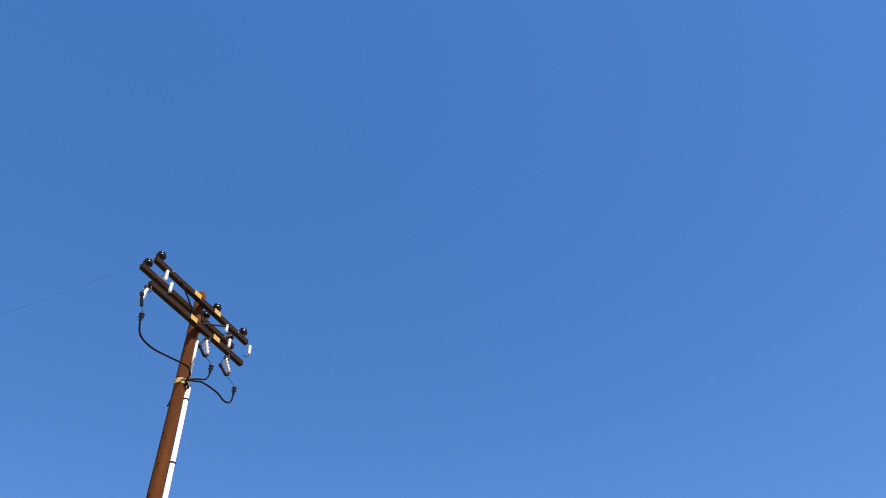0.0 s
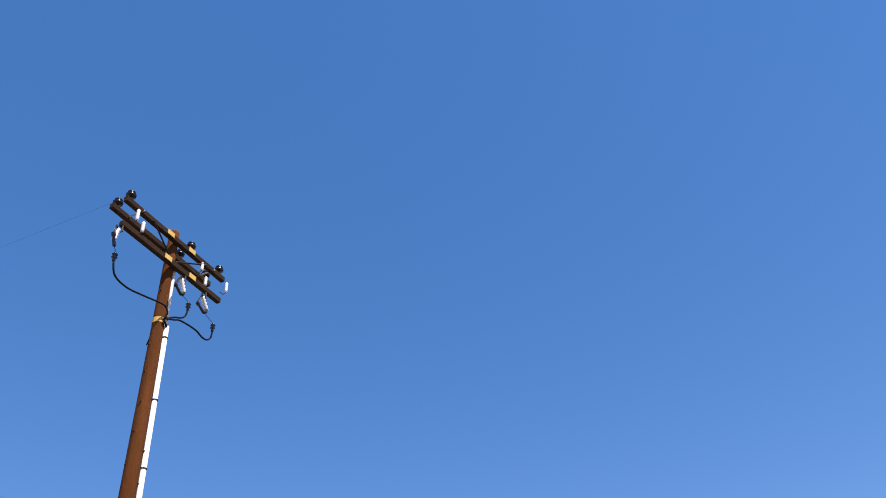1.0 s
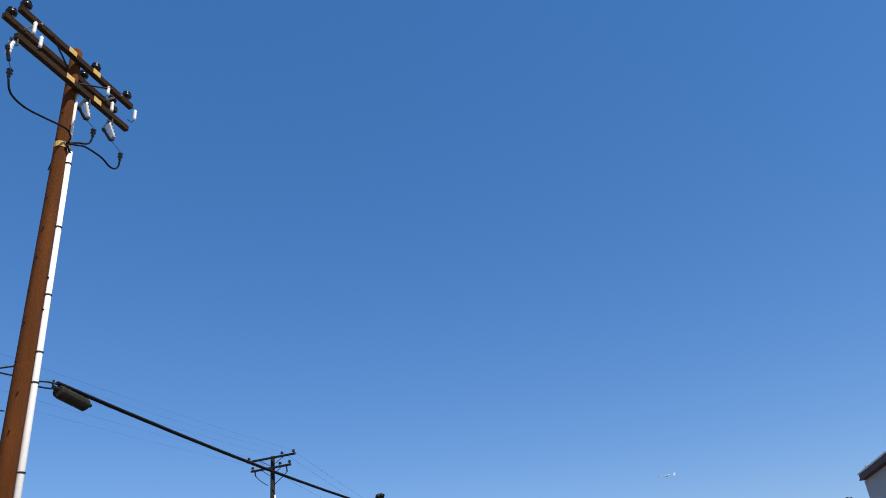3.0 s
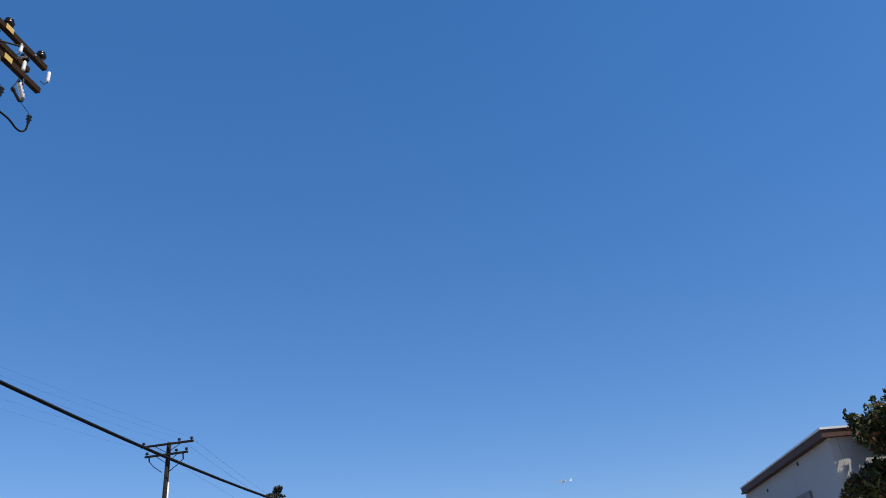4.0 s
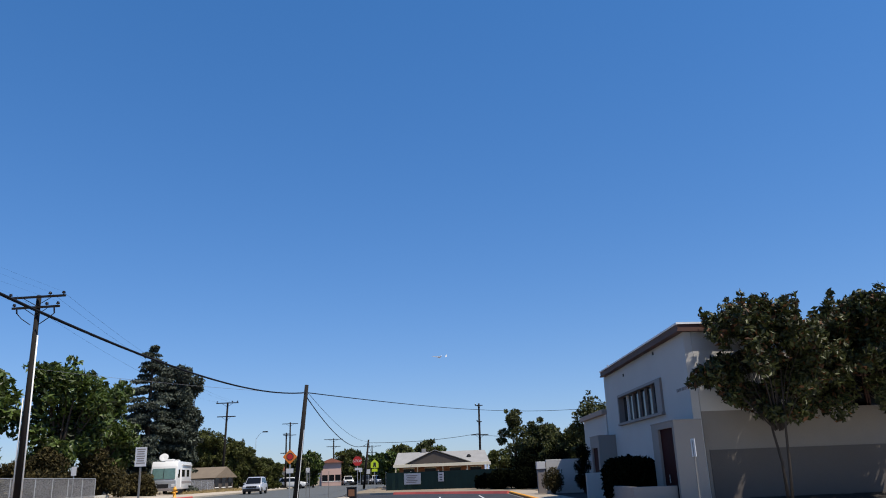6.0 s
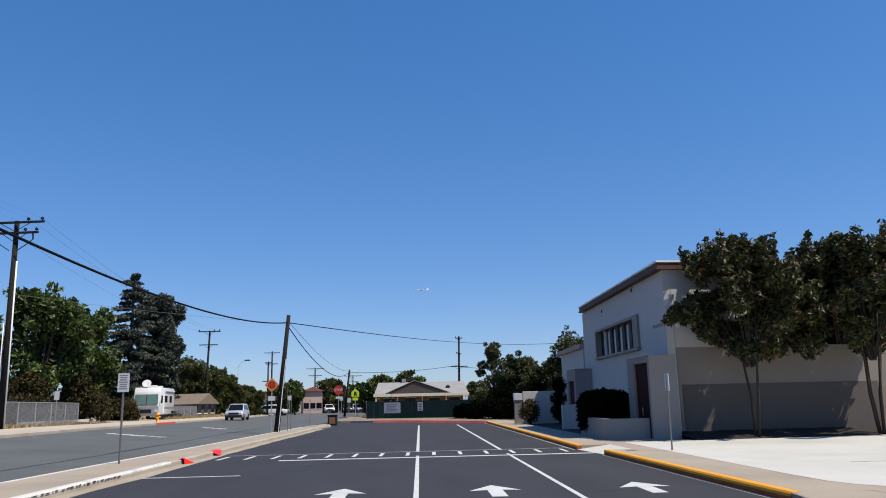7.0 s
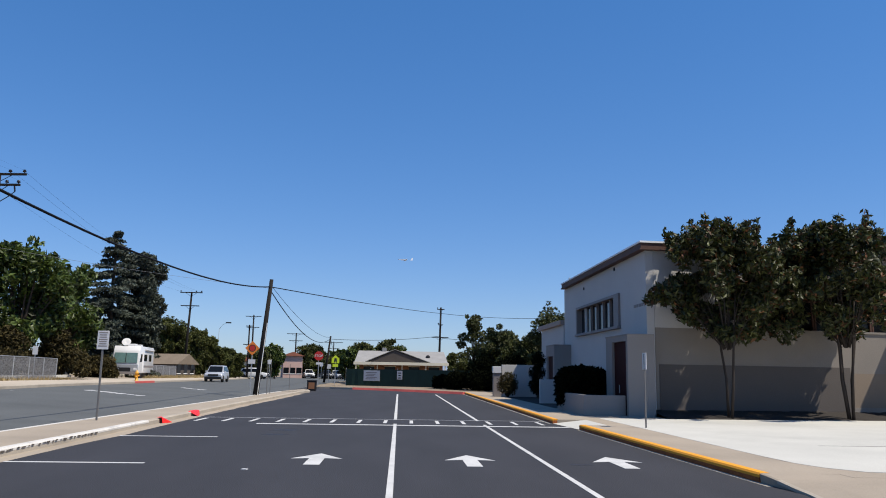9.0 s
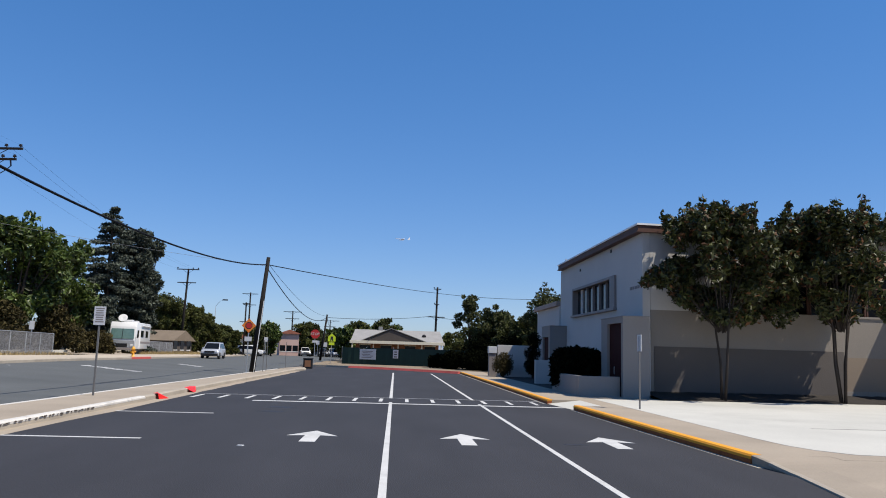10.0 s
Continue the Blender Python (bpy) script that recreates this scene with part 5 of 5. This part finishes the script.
kerb_run("red_kerb", [(kerb_x(y) + 0.012, y) for y in (58.5, 61, 64)], 0.16, -0.1, 0.162, "kerb_red", "kerb painted red by the hydrant")

tagged(link("paper_scrap", prism([(-2.52, 12.76), (-2.43, 12.74), (-2.41, 12.82), (-2.50, 12.84)], 0.001, 0.012), M["sign_white"]), "crumpled white paper scrap on the asphalt", "litter")

# ---- chain-link fences across the street ----


def wire_fence(pts, height, label, seed):
    f = base("chain_link_fence", pts[0][0], pts[0][1], 0, label, "fence", "chain-link fences")
    o = Vector((pts[0][0], pts[0][1], 0))
    tops = []
    for i, ((xa, ya), (xb, yb)) in enumerate(zip(pts, pts[1:])):
        L = math.hypot(xb - xa, yb - ya)
        n = max(1, round(L / 3))
        for k in range(n + (i == len(pts) - 2)):
            q = k / n
            x, y = xa + (xb - xa) * q, ya + (yb - ya) * q
            z = gz(x, y) + 0.1
            part("post", tube([Vector((x, y, z - 0.3)) - o, Vector((x, y, z + height)) - o], 0.035, 6), M["steel"], f)
            tops.append(Vector((x, y, z + height)) - o)
    part("top_rail", tube(tops, 0.028, 6), M["steel"], f)
    bm = bmesh.new()
    step = 0.12
    for a, b in zip(tops, tops[1:]):
        L = (b - a).length
        d = (b - a) / L
        m = int(L / step)
        for k in range(-int(height / step), m):
            for sgn in (1, -1):
                u0, u1 = k * step, k * step + height
                z0, z1 = (-height, 0) if sgn > 0 else (0, -height)
                c0, c1 = max(u0, 0), min(u1, L)
                if c1 <= c0:
                    continue
                p = a + d * c0 + Vector((0, 0, z0 + (z1 - z0) * (c0 - u0) / height))
                q = a + d * c1 + Vector((0, 0, z0 + (z1 - z0) * (c1 - u0) / height))
                tube([p, q], 0.009, 3, bm, cap=False)
    me = link("wire_mesh", bm, M["fence_grey"], f)
    me["kind"] = "stuff"
    return f


wire_fence([(-24.0, 33), (-24.6, 48), (-25.6, 58.6)], 1.45, "grey chain-link fence along the far pavement", 1)
wire_fence([(-25.2, 76), (-26.2, 84), (-27.0, 94)], 1.3, "grey chain-link fence along the dry verge", 2)
tagged(link("low_wall", box(-26.2, -25.9, 51, 62, 0.4, 0.95, 0.01), M["pad"]), "low pale concrete wall behind the fence", "wall", kind="structure")
sheet("driveway", lambda y: [kerb_x(y) - 8.5, kerb_x(y) - 3.25], [59, 66, 73], 0.15, M["walk"], "pale concrete driveway across the street", "driveway")

M["straw"] = mat("dry_straw_grass", (0.36, 0.27, 0.12), 0.9, 0.35, 8, 0.6, 0.0, island=0.8, tint=(0.12, 0.085, 0.04))


def dry_grass(x0, x1, y0, y1, count, tall, seed):
    """Many thin bent blades in tufts over a strip of verge."""
    rng = np.random.default_rng(seed)
    tufts = np.stack([x0 + (x1 - x0) * rng.random(count // 14), y0 + (y1 - y0) * rng.random(count // 14)], 1)
    verts, faces = [], []
    for k in range(count):
        cx, cy = tufts[k % len(tufts)] + rng.normal(size=2) * 0.16
        cz, h, a = gz(cx, cy) + 0.02, tall * (0.4 + 0.7 * rng.random()), rng.random() * 2 * math.pi
        lx, ly, w = rng.normal() * 0.35 * h, rng.normal() * 0.35 * h, 0.022
        dx, dy = math.cos(a) * w, math.sin(a) * w
        n = len(verts)
        verts += [(cx - dx, cy - dy, cz), (cx + dx, cy + dy, cz), (cx + lx, cy + ly, cz + h)]
        faces.append((n, n + 1, n + 2))
    me = bpy.data.meshes.new("dry_grass")
    me.from_pydata(verts, [], faces)
    me.materials.append(M["straw"])
    return tagged(new("dry_grass", me), "dry straw-coloured grass along the far verge", "grass", kind="stuff")


dry_grass(-27.2, -24.1, 76, 108, 6000, 0.45, 71)
dry_grass(-25.8, -23.6, 40, 58, 1500, 0.3, 72)

# ---- vehicles ----


def wheel(parent, x, y, r, w):
    bm = lathe([(r * 0.62, -w / 2), (r * 0.95, -w / 2), (r, -w * 0.3), (r, w * 0.3), (r * 0.95, w / 2), (r * 0.62, w / 2)], 16)
    bm.transform(Matrix.Translation((x, y, r)) @ Matrix.Rotation(radians(90), 4, "Y"))
    wh = part("wheel", bm, M["tyre"], parent, smooth=True)
    bm = lathe([(r * 0.1, -w * 0.35), (r * 0.6, -w * 0.4), (r * 0.6, w * 0.4), (r * 0.1, w * 0.35)], 12)
    bm.transform(Matrix.Translation((x, y, r)) @ Matrix.Rotation(radians(90), 4, "Y"))
    part("rim", bm, M["steel"], wh)
    return wh


def side_body(profile, half, taper=0.0, bevel=0.05):
    """A vehicle body from its side outline (y, z), half wide, drawn in towards the top."""
    bm = bmesh.new()
    z_hi = max(z for _, z in profile)
    z_lo = min(z for _, z in profile)
    rings = []
    for s in (-1, 1):
        rings.append([bm.verts.new((s * (half - taper * (z - z_lo) / (z_hi - z_lo)), y, z)) for y, z in profile])
    n = len(profile)
    bm.faces.new(rings[0])
    bm.faces.new(rings[1][::-1])
    for k in range(n):
        bm.faces.new((rings[0][k], rings[1][k], rings[1][(k + 1) % n], rings[0][(k + 1) % n]))
    bmesh.ops.recalc_face_normals(bm, faces=bm.faces)
    if bevel:
        bmesh.ops.bevel(bm, geom=list(bm.edges), offset=bevel, segments=2, affect="EDGES", profile=0.5, clamp_overlap=True)
    return bm


def car(name, x, y, z, turn, paint_name, label, group="", tall=1.68):
    """A small utility car, nose towards -y in its own frame."""
    c = base(name, x, y, z, label, "car", group, turn)
    low = [(-2.15, 0.35), (-2.2, 0.62), (-2.05, 0.88), (-1.15, 1.0), (2.1, 1.02), (2.2, 0.9), (2.2, 0.4), (2.05, 0.3), (-2.0, 0.3)]
    part("body", side_body(low, 0.9, 0.04), M[paint_name], c, smooth=True)
    cab = [(-1.2, 0.98), (-0.45, tall - 0.06), (-0.1, tall), (1.5, tall - 0.02), (1.75, tall - 0.1), (2.12, 1.0)]
    part("cabin", side_body(cab, 0.84, 0.16, 0.04), M[paint_name], c, smooth=True)
    ws = [(-1.13, 1.03), (-0.49, tall - 0.10), (-0.51, tall - 0.08), (-1.17, 1.02)]
    part("windscreen", side_body(ws, 0.74, 0.10, 0.0), M["glass"], c)
    rw = [(2.10, 1.06), (1.79, tall - 0.14), (1.82, tall - 0.13), (2.135, 1.06)]
    part("rear_window", side_body(rw, 0.70, 0.10, 0.0), M["glass"], c)
    sw = [(-0.95, 1.05), (-0.42, tall - 0.14), (1.45, tall - 0.12), (1.85, 1.05)]
    part("side_window", side_body(sw, 0.845, 0.13, 0.0), M["glass"], c)
    for sx in (-0.82, 0.82):
        for wy in (-1.35, 1.35):
            wheel(c, sx, wy, 0.34, 0.22)
        part("headlight", box(sx * 0.8 - 0.14, sx * 0.8 + 0.14, -2.2, -2.1, 0.66, 0.80, 0.02), M["sign_white"], c)
        part("mirror", box(sx * 1.13 - 0.09, sx * 1.13 + 0.09, -0.95, -0.83, 1.0, 1.13, 0.03), M[paint_name], c)
        part("tail_light", box(sx * 0.88 - 0.09, sx * 0.88 + 0.09, 2.14, 2.22, 0.78, 1.0, 0.02), M["sign_red"], c)
    part("bumper", box(-0.84, 0.84, -2.25, -2.08, 0.28, 0.56, 0.04), M["dark"], c)
    part("grille", box(-0.5, 0.5, -2.235, -2.12, 0.62, 0.80, 0.015), M["dark"], c)
    return c


car("silver_car", -19.0, 81.0, gz(-19.0, 81.0), 3, "silver", "silver-blue utility car driving on the street")
FAR_CARS = ((-22.3, 119, "rv_white", 85), (-26.5, 128, "silver", 80), (-20.6, 150, "rv_white", 12), (-18.6, 156, "black_paint", 10), (-17.4, 148, "rv_white", 14), (-15.6, 154, "silver", 80),
            (-14.2, 150, "black_paint", 10), (-13.0, 158, "rv_white", 12), (-11.6, 150, "silver", 15), (-10.4, 156, "black_paint", 12), (-9.2, 152, "rv_white", 75))
for k, (x, y, pn, tr) in enumerate(FAR_CARS):
    car("parked_car", x, y, gz(x, y), tr, pn, {"rv_white": "white parked car", "silver": "silver parked car", "black_paint": "dark parked car"}[pn] + " far down the street", "parked cars")


def motorhome():
    x, y = -26.1, 76.5
    r = base("motorhome", x, y, gz(x, y) + 0.1, "white parked motorhome with large windscreen and roof dish", "motorhome", turn=8)
    prof = [(-3.6, 0.45), (-3.75, 1.1), (-3.7, 1.35), (-3.45, 2.55), (-3.2, 3.0), (3.9, 3.0), (4.0, 2.8), (4.0, 0.45)]
    part("body", side_body(prof, 1.2, 0.04, 0.06), M["rv_white"], r, smooth=True)
    part("windscreen", side_body([(-3.735, 1.42), (-3.52, 2.35), (-3.56, 2.36), (-3.775, 1.42)], 1.05, 0.05, 0.0), M["rv_glass"], r, "large tinted windscreen")
    part("divider", side_body([(-3.74, 1.42), (-3.53, 2.35), (-3.58, 2.36), (-3.79, 1.42)], 0.025, 0.0, 0.0), M["dark"], r)
    part("front_panel", box(-1.14, 1.14, -3.80, -3.62, 0.58, 1.30, 0.04), M["steel"], r, "grey lower front panel")
    part("grille", box(-0.5, 0.5, -3.84, -3.78, 0.62, 0.98, 0.02), M["dark"], r)
    part("bumper", box(-1.18, 1.18, -3.9, -3.68, 0.35, 0.58, 0.03), M["frame"], r)
    for s in (-1, 1):
        part("headlight", box(s * 0.9 - 0.15, s * 0.9 + 0.15, -3.83, -3.74, 0.70, 0.92, 0.02), M["sign_white"], r)
        part("mirror", box(s * 1.36 - 0.07, s * 1.36 + 0.07, -3.75, -3.6, 1.5, 1.85, 0.03), M["dark"], r)
        for wy in (-2.4, 2.4):
            wheel(r, s * 1.0, wy, 0.42, 0.28)
    for y0, y1 in ((-2.9, -2.2), (-1.2, 0.2), (1.4, 2.6)):
        part("side_window", box(1.168, 1.2, y0, y1, 1.6, 2.25, 0.01), M["glass"], r)
    part("door", box(1.172, 1.21, -2.0, -1.4, 0.6, 2.4, 0.01), M["mullion"], r)
    part("awning", tube([(1.24, -1.0, 2.7), (1.24, 3.6, 2.7)], 0.07, 8), M["sign_white"], r)
    part("stripe", box(1.19, 1.212, -1.2, 3.9, 1.0, 1.2), M["frame"], r)
    for y0, y1 in ((-1.5, -0.7), (1.2, 2.0)):
        part("roof_unit", box(-0.4, 0.4, y0, y1, 3.0, 3.25, 0.06), M["rv_white"], r)
    d = lathe([(0.05, 0), (0.3, 0.06), (0.42, 0.16), (0.40, 0.17), (0.05, 0.03)], 14)
    d.transform(Matrix.Translation((-0.2, -2.9, 3.3)) @ Matrix.Rotation(radians(60), 4, "X"))
    part("dish", d, M["rv_white"], r, smooth=True)
    part("dish_mast", tube([(-0.2, -2.85, 2.95), (-0.2, -2.85, 3.35)], 0.03, 6), M["steel"], r)
    return r


M["rv_glass"] = mat("greenish_tinted_glass", (0.10, 0.17, 0.16), 0.12, 0.2, 5, 1, 0.0, spec=0.6)
motorhome()

# ---- low house and green fence at the end of the lot ----


def low_house():
    x, y = 0.1, 87.0
    h = base("low_house", x, y, 0.1, "low house with pale grey shingle roof, brown gable and cream fascia", "house")
    part("wall", box(-4.7, 4.9, 1.2, 9.0, 0, 2.45), M["rust_wall"], h)
    # main roof, ridge along the street front
    bm = slab([(-5.2, 2.45), (5.4, 2.45), (5.4, 2.52), (-5.2, 2.52)], -0.6, 10)
    part("roof_deck", bm, M["cream"], h)
    bm = bmesh.new()
    v = [bm.verts.new(p) for p in ((-5.2, -0.6, 2.54), (5.4, -0.6, 2.54), (5.2, 4.6, 3.98), (-5.0, 4.6, 3.98), (-5.2, 10, 2.54), (5.4, 10, 2.54))]
    for f in ((0, 1, 2, 3), (3, 2, 5, 4), (0, 3, 4), (1, 5, 2)):
        bm.faces.new([v[k] for k in f])
    bmesh.ops.recalc_face_normals(bm, faces=bm.faces)
    part("roof", bm, M["shingle"], h)
    # front gable
    part("gable", slab([(-3.7, 2.60), (3.1, 2.60), (-0.65, 3.88)], -0.95, -0.85), M["gable"], h)
    bm = bmesh.new()
    for a, b in (((-3.95, 2.58), (-0.65, 3.98)), ((3.35, 2.58), (-0.65, 3.98))):
        vs = [bm.verts.new(p) for p in ((a[0], -1.05, a[1]), (b[0], -1.05, b[1]), (b[0], 4.4, b[1]), (a[0], 4.4, a[1]),
                                        (a[0], -1.05, a[1] + 0.07), (b[0], -1.05, b[1] + 0.07), (b[0], 4.4, b[1] + 0.07), (a[0], 4.4, a[1] + 0.07))]
        for f in ((0, 1, 2, 3), (4, 5, 6, 7), (0, 1, 5, 4), (0, 3, 7, 4)):
            bm.faces.new([vs[k] for k in f])
    bmesh.ops.recalc_face_normals(bm, faces=bm.faces)
    part("gable_roof", bm, M["shingle"], h)
    part("fascia", box(-5.25, 5.45, -1.25, -1.07, 2.26, 2.58, 0.01), M["cream"], h, "cream painted fascia board")
    for px in (-5.0, -2.6, 0.2, 2.9, 5.1):
        part("post", box(px - 0.06, px + 0.06, -0.5, -0.38, 0, 2.44), M["cream"], h)
    for px in (-3.6, -1.2, 1.6, 3.9):
        w = part("window", box(px - 0.6, px + 0.6, 1.12, 1.19, 1.0, 2.1), M["glass"], h)
        part("frame", box(px - 0.68, px + 0.68, 1.14, 1.195, 2.1, 2.18), M["cream"], w)
    part("roof_vent", lathe([(0.25, 0), (0.25, 0.15), (0.1, 0.3)], 10, (3.2, 1.8, 3.2)), M["dark"], h)
    part("chimney", box(-2.2, -1.7, 4.3, 4.8, 3.6, 4.35, 0.01), M["shingle"], h)
    return h


low_house()
gf = base("screen_fence", -5.6, 81, 0.1, "dark green fabric screen fence round the house yard", "fence")
FP = [(-5.6, 81.0), (-3.0, 80.0), (-0.2, 78.6), (2.6, 77.2), (5.4, 75.6), (8.0, 74.5)]
for (xa, ya), (xb, yb) in zip(FP, FP[1:]):
    bm = bmesh.new()
    n = 8
    cols = []
    for k in range(n + 1):
        q = k / n
        o = 0.03 * math.sin(q * 19 + xa)
        cols.append([bm.verts.new((xa + (xb - xa) * q + 5.6, ya + (yb - ya) * q - 81 + o * s, z)) for z, s in ((0.02, 0.4), (0.6, 1), (1.2, 0.7), (1.75, 0.0))])
    for a, b in zip(cols, cols[1:]):
        for k in range(3):
            bm.faces.new((a[k], b[k], b[k + 1], a[k + 1]))
    part("fabric_panel", bm, M["green_mesh"], gf)
for xa, ya in FP:
    part("post", tube([(xa + 5.6, ya - 81 + 0.06, -0.2), (xa + 5.6, ya - 81 + 0.06, 1.85)], 0.03, 6), M["steel"], gf)
bn = base("banner", -2.85, 79.75, 0.1, "white printed banner tied to the green fence", "banner", turn=-26)
part("sheet", box(-0.95, 0.95, -0.02, 0.0, 0.55, 1.62, 0.004), M["sign_white"], bn)
for k in range(5):
    part("text_bar", box(-0.7 + 0.1 * (k % 2), 0.6 - 0.15 * (k % 3), -0.026, -0.021, 1.36 - k * 0.16, 1.43 - k * 0.16), M["frame"], bn)
bn = base("fence_sign", 0.05, 78.3, 0.1, "small white notice with dark print on the green fence", "sign", turn=-27)
part("sheet", box(-0.3, 0.3, -0.02, 0.0, 0.75, 1.62, 0.004), M["sign_white"], bn)
for k in range(3):
    part("text_bar", box(-0.16, 0.16, -0.026, -0.021, 1.35 - k * 0.25, 1.45 - k * 0.25), M["ink"], bn)
# pale meter cabinet by the yard wall
mc = base("meter_cabinet", 6.45, 50.4, 0.14, "pale metal meter cabinet by the yard wall", "cabinet")
part("body", box(-0.24, 0.24, -0.2, 0.2, 0, 1.9, 0.015), M["frame"], mc)
part("hood", box(-0.28, 0.28, -0.26, 0.22, 1.5, 1.95, 0.02), M["sign_white"], mc, "white sunlit hood")

# ---- houses and woods beyond ----


def far_house(x, y, w, d, h, wall, roof, label, turn=0):
    f = base("distant_house", x, y, 0.1, label, "house", "distant houses", turn)
    part("wall", box(-w / 2, w / 2, -d / 2, d / 2, 0, h), M[wall], f)
    bm = slab([(-w / 2 - 0.4, h), (w / 2 + 0.4, h), (0, h + w * 0.22)], -d / 2 - 0.4, d / 2 + 0.4)
    part("roof", bm, M[roof], f)
    for k in range(3):
        px = -w / 2 + w * (k + 0.5) / 3
        wi = part("window", box(px - 0.5, px + 0.5, -d / 2 - 0.03, -d / 2 - 0.005, 0.9, 2.0), M["glass"], f)
        part("frame", box(px - 0.58, px + 0.58, -d / 2 - 0.05, -d / 2 - 0.004, 0.8, 0.9), M["mullion"], wi)
    return f


M["tan_roof"] = mat("tan_shingles", (0.16, 0.125, 0.09), 0.9, 0.2, 20, 1.2, 0.3)
far_house(-21.0, 150, 3.6, 7, 4.2, "pink", "tile_red", "pale pink two-storey house with red roof", 12)
far_house(-29.5, 132, 9, 8, 2.9, "cream", "tile_red", "low cream house with red roof", 10)
far_house(-29.6, 99, 6.0, 5, 2.0, "gable", "tan_roof", "low house with tan roof behind the fence", 82)
far_house(-44, 118, 11, 9, 2.8, "cream", "shingle", "low cream house among trees", 15)
rngw = np.random.default_rng(9)
WOODS = [(-22.6, 126, 5.0), (-20.6, 128, 5.4), (-18.2, 150, 6.8), (-16.6, 152, 6.6), (-6.6, 98, 4.4), (-5.0, 100, 5.2), (-3.0, 103, 5.6), (-1.0, 106, 5.2), (-13.0, 160, 6.0), (-10.5, 165, 5.6), (-24, 142, 5.4), (-26.5, 134, 4.0), (-17.0, 160, 5.5), (-14.5, 172, 5.8), (-10, 150, 4.0), (-7.5, 118, 4.2), (-4.8, 104, 5.0), (-2.2, 106, 5.3),
         (1.0, 122, 4.3), (4.2, 126, 4.3), (9, 118, 5.0), (14, 108, 5.4), (19, 96, 5.2), (-36, 150, 6.0), (-48, 112, 7.5), (-46, 92, 7.5), (-52, 78, 8.5), (-47, 66, 8)]
for k, (x, y, hh) in enumerate(WOODS):
    tree("background_tree", x, y, gz(x, y), hh, hh * 0.42 + 0.5, 0.5, ("leaf_olive", "leaf_green", "leaf_hedge")[k % 3], 3200, 0.28, 100 + k,
         "round green tree far behind the street", bark="bark_dark", trunk_r=0.15, clumps=16, group="background trees", top_narrow=0.7)
# far blue ridge, closing the horizon; the haze is put into its base colour
for nm, dist, hh, sd in (("distant_ridge", 1900, 52, 3), ("distant_hills", 900, 13, 7)):
    bm = bmesh.new()
    prev = None
    for k in range(121):
        a = radians(-75 + 150 * k / 120)
        z = hh * (0.55 + 0.45 * noise.noise(Vector((k * 0.11, sd, 0.3)))) + hh * 0.12 * noise.noise(Vector((k * 0.5, sd, 4.3)))
        x, y = math.sin(a) * dist, math.cos(a) * dist
        cur = [bm.verts.new((x, y, -5)), bm.verts.new((x * 1.05, y * 1.05, z)), bm.verts.new((x * 1.3, y * 1.3, -5))]
        if prev:
            bm.faces.new((prev[0], cur[0], cur[1], prev[1]))
            bm.faces.new((prev[1], cur[1], cur[2], prev[2]))
        prev = cur
    tagged(link(nm, bm, M["hill"], smooth=True), "hazy blue ridge on the horizon", "hill", kind="structure")

# ---- white model glider in the air over the lot ----
gl = base("model_glider", 0.35, 75.0, 12.7, "small white foam model glider in flight", "model aircraft", turn=15)
part("fuselage", tube([(0, -0.55, 0), (0, -0.4, 0.02), (0, 0.0, 0.03), (0, 0.7, 0.02)], [0.02, 0.07, 0.06, 0.02], 8), M["foam"], gl, smooth=True)
for s in (-1, 1):
    part("wing", prism([(s * 0.05, -0.16), (s * 0.75, -0.10), (s * 0.8, 0.02), (s * 0.05, 0.10)], 0.03, 0.055), M["foam"], gl)
    part("tailplane", prism([(s * 0.02, 0.58), (s * 0.28, 0.62), (s * 0.28, 0.70), (s * 0.02, 0.72)], 0.03, 0.04), M["foam"], gl)
part("fin", slab([(0.5, 0.02), (0.72, 0.02), (0.74, 0.26), (0.66, 0.26)], -0.008, 0.008), M["foam"], gl)
gl.children[-1].matrix_local = Matrix.Rotation(radians(90), 4, "Z") @ Matrix.Translation((0, 0, 0))
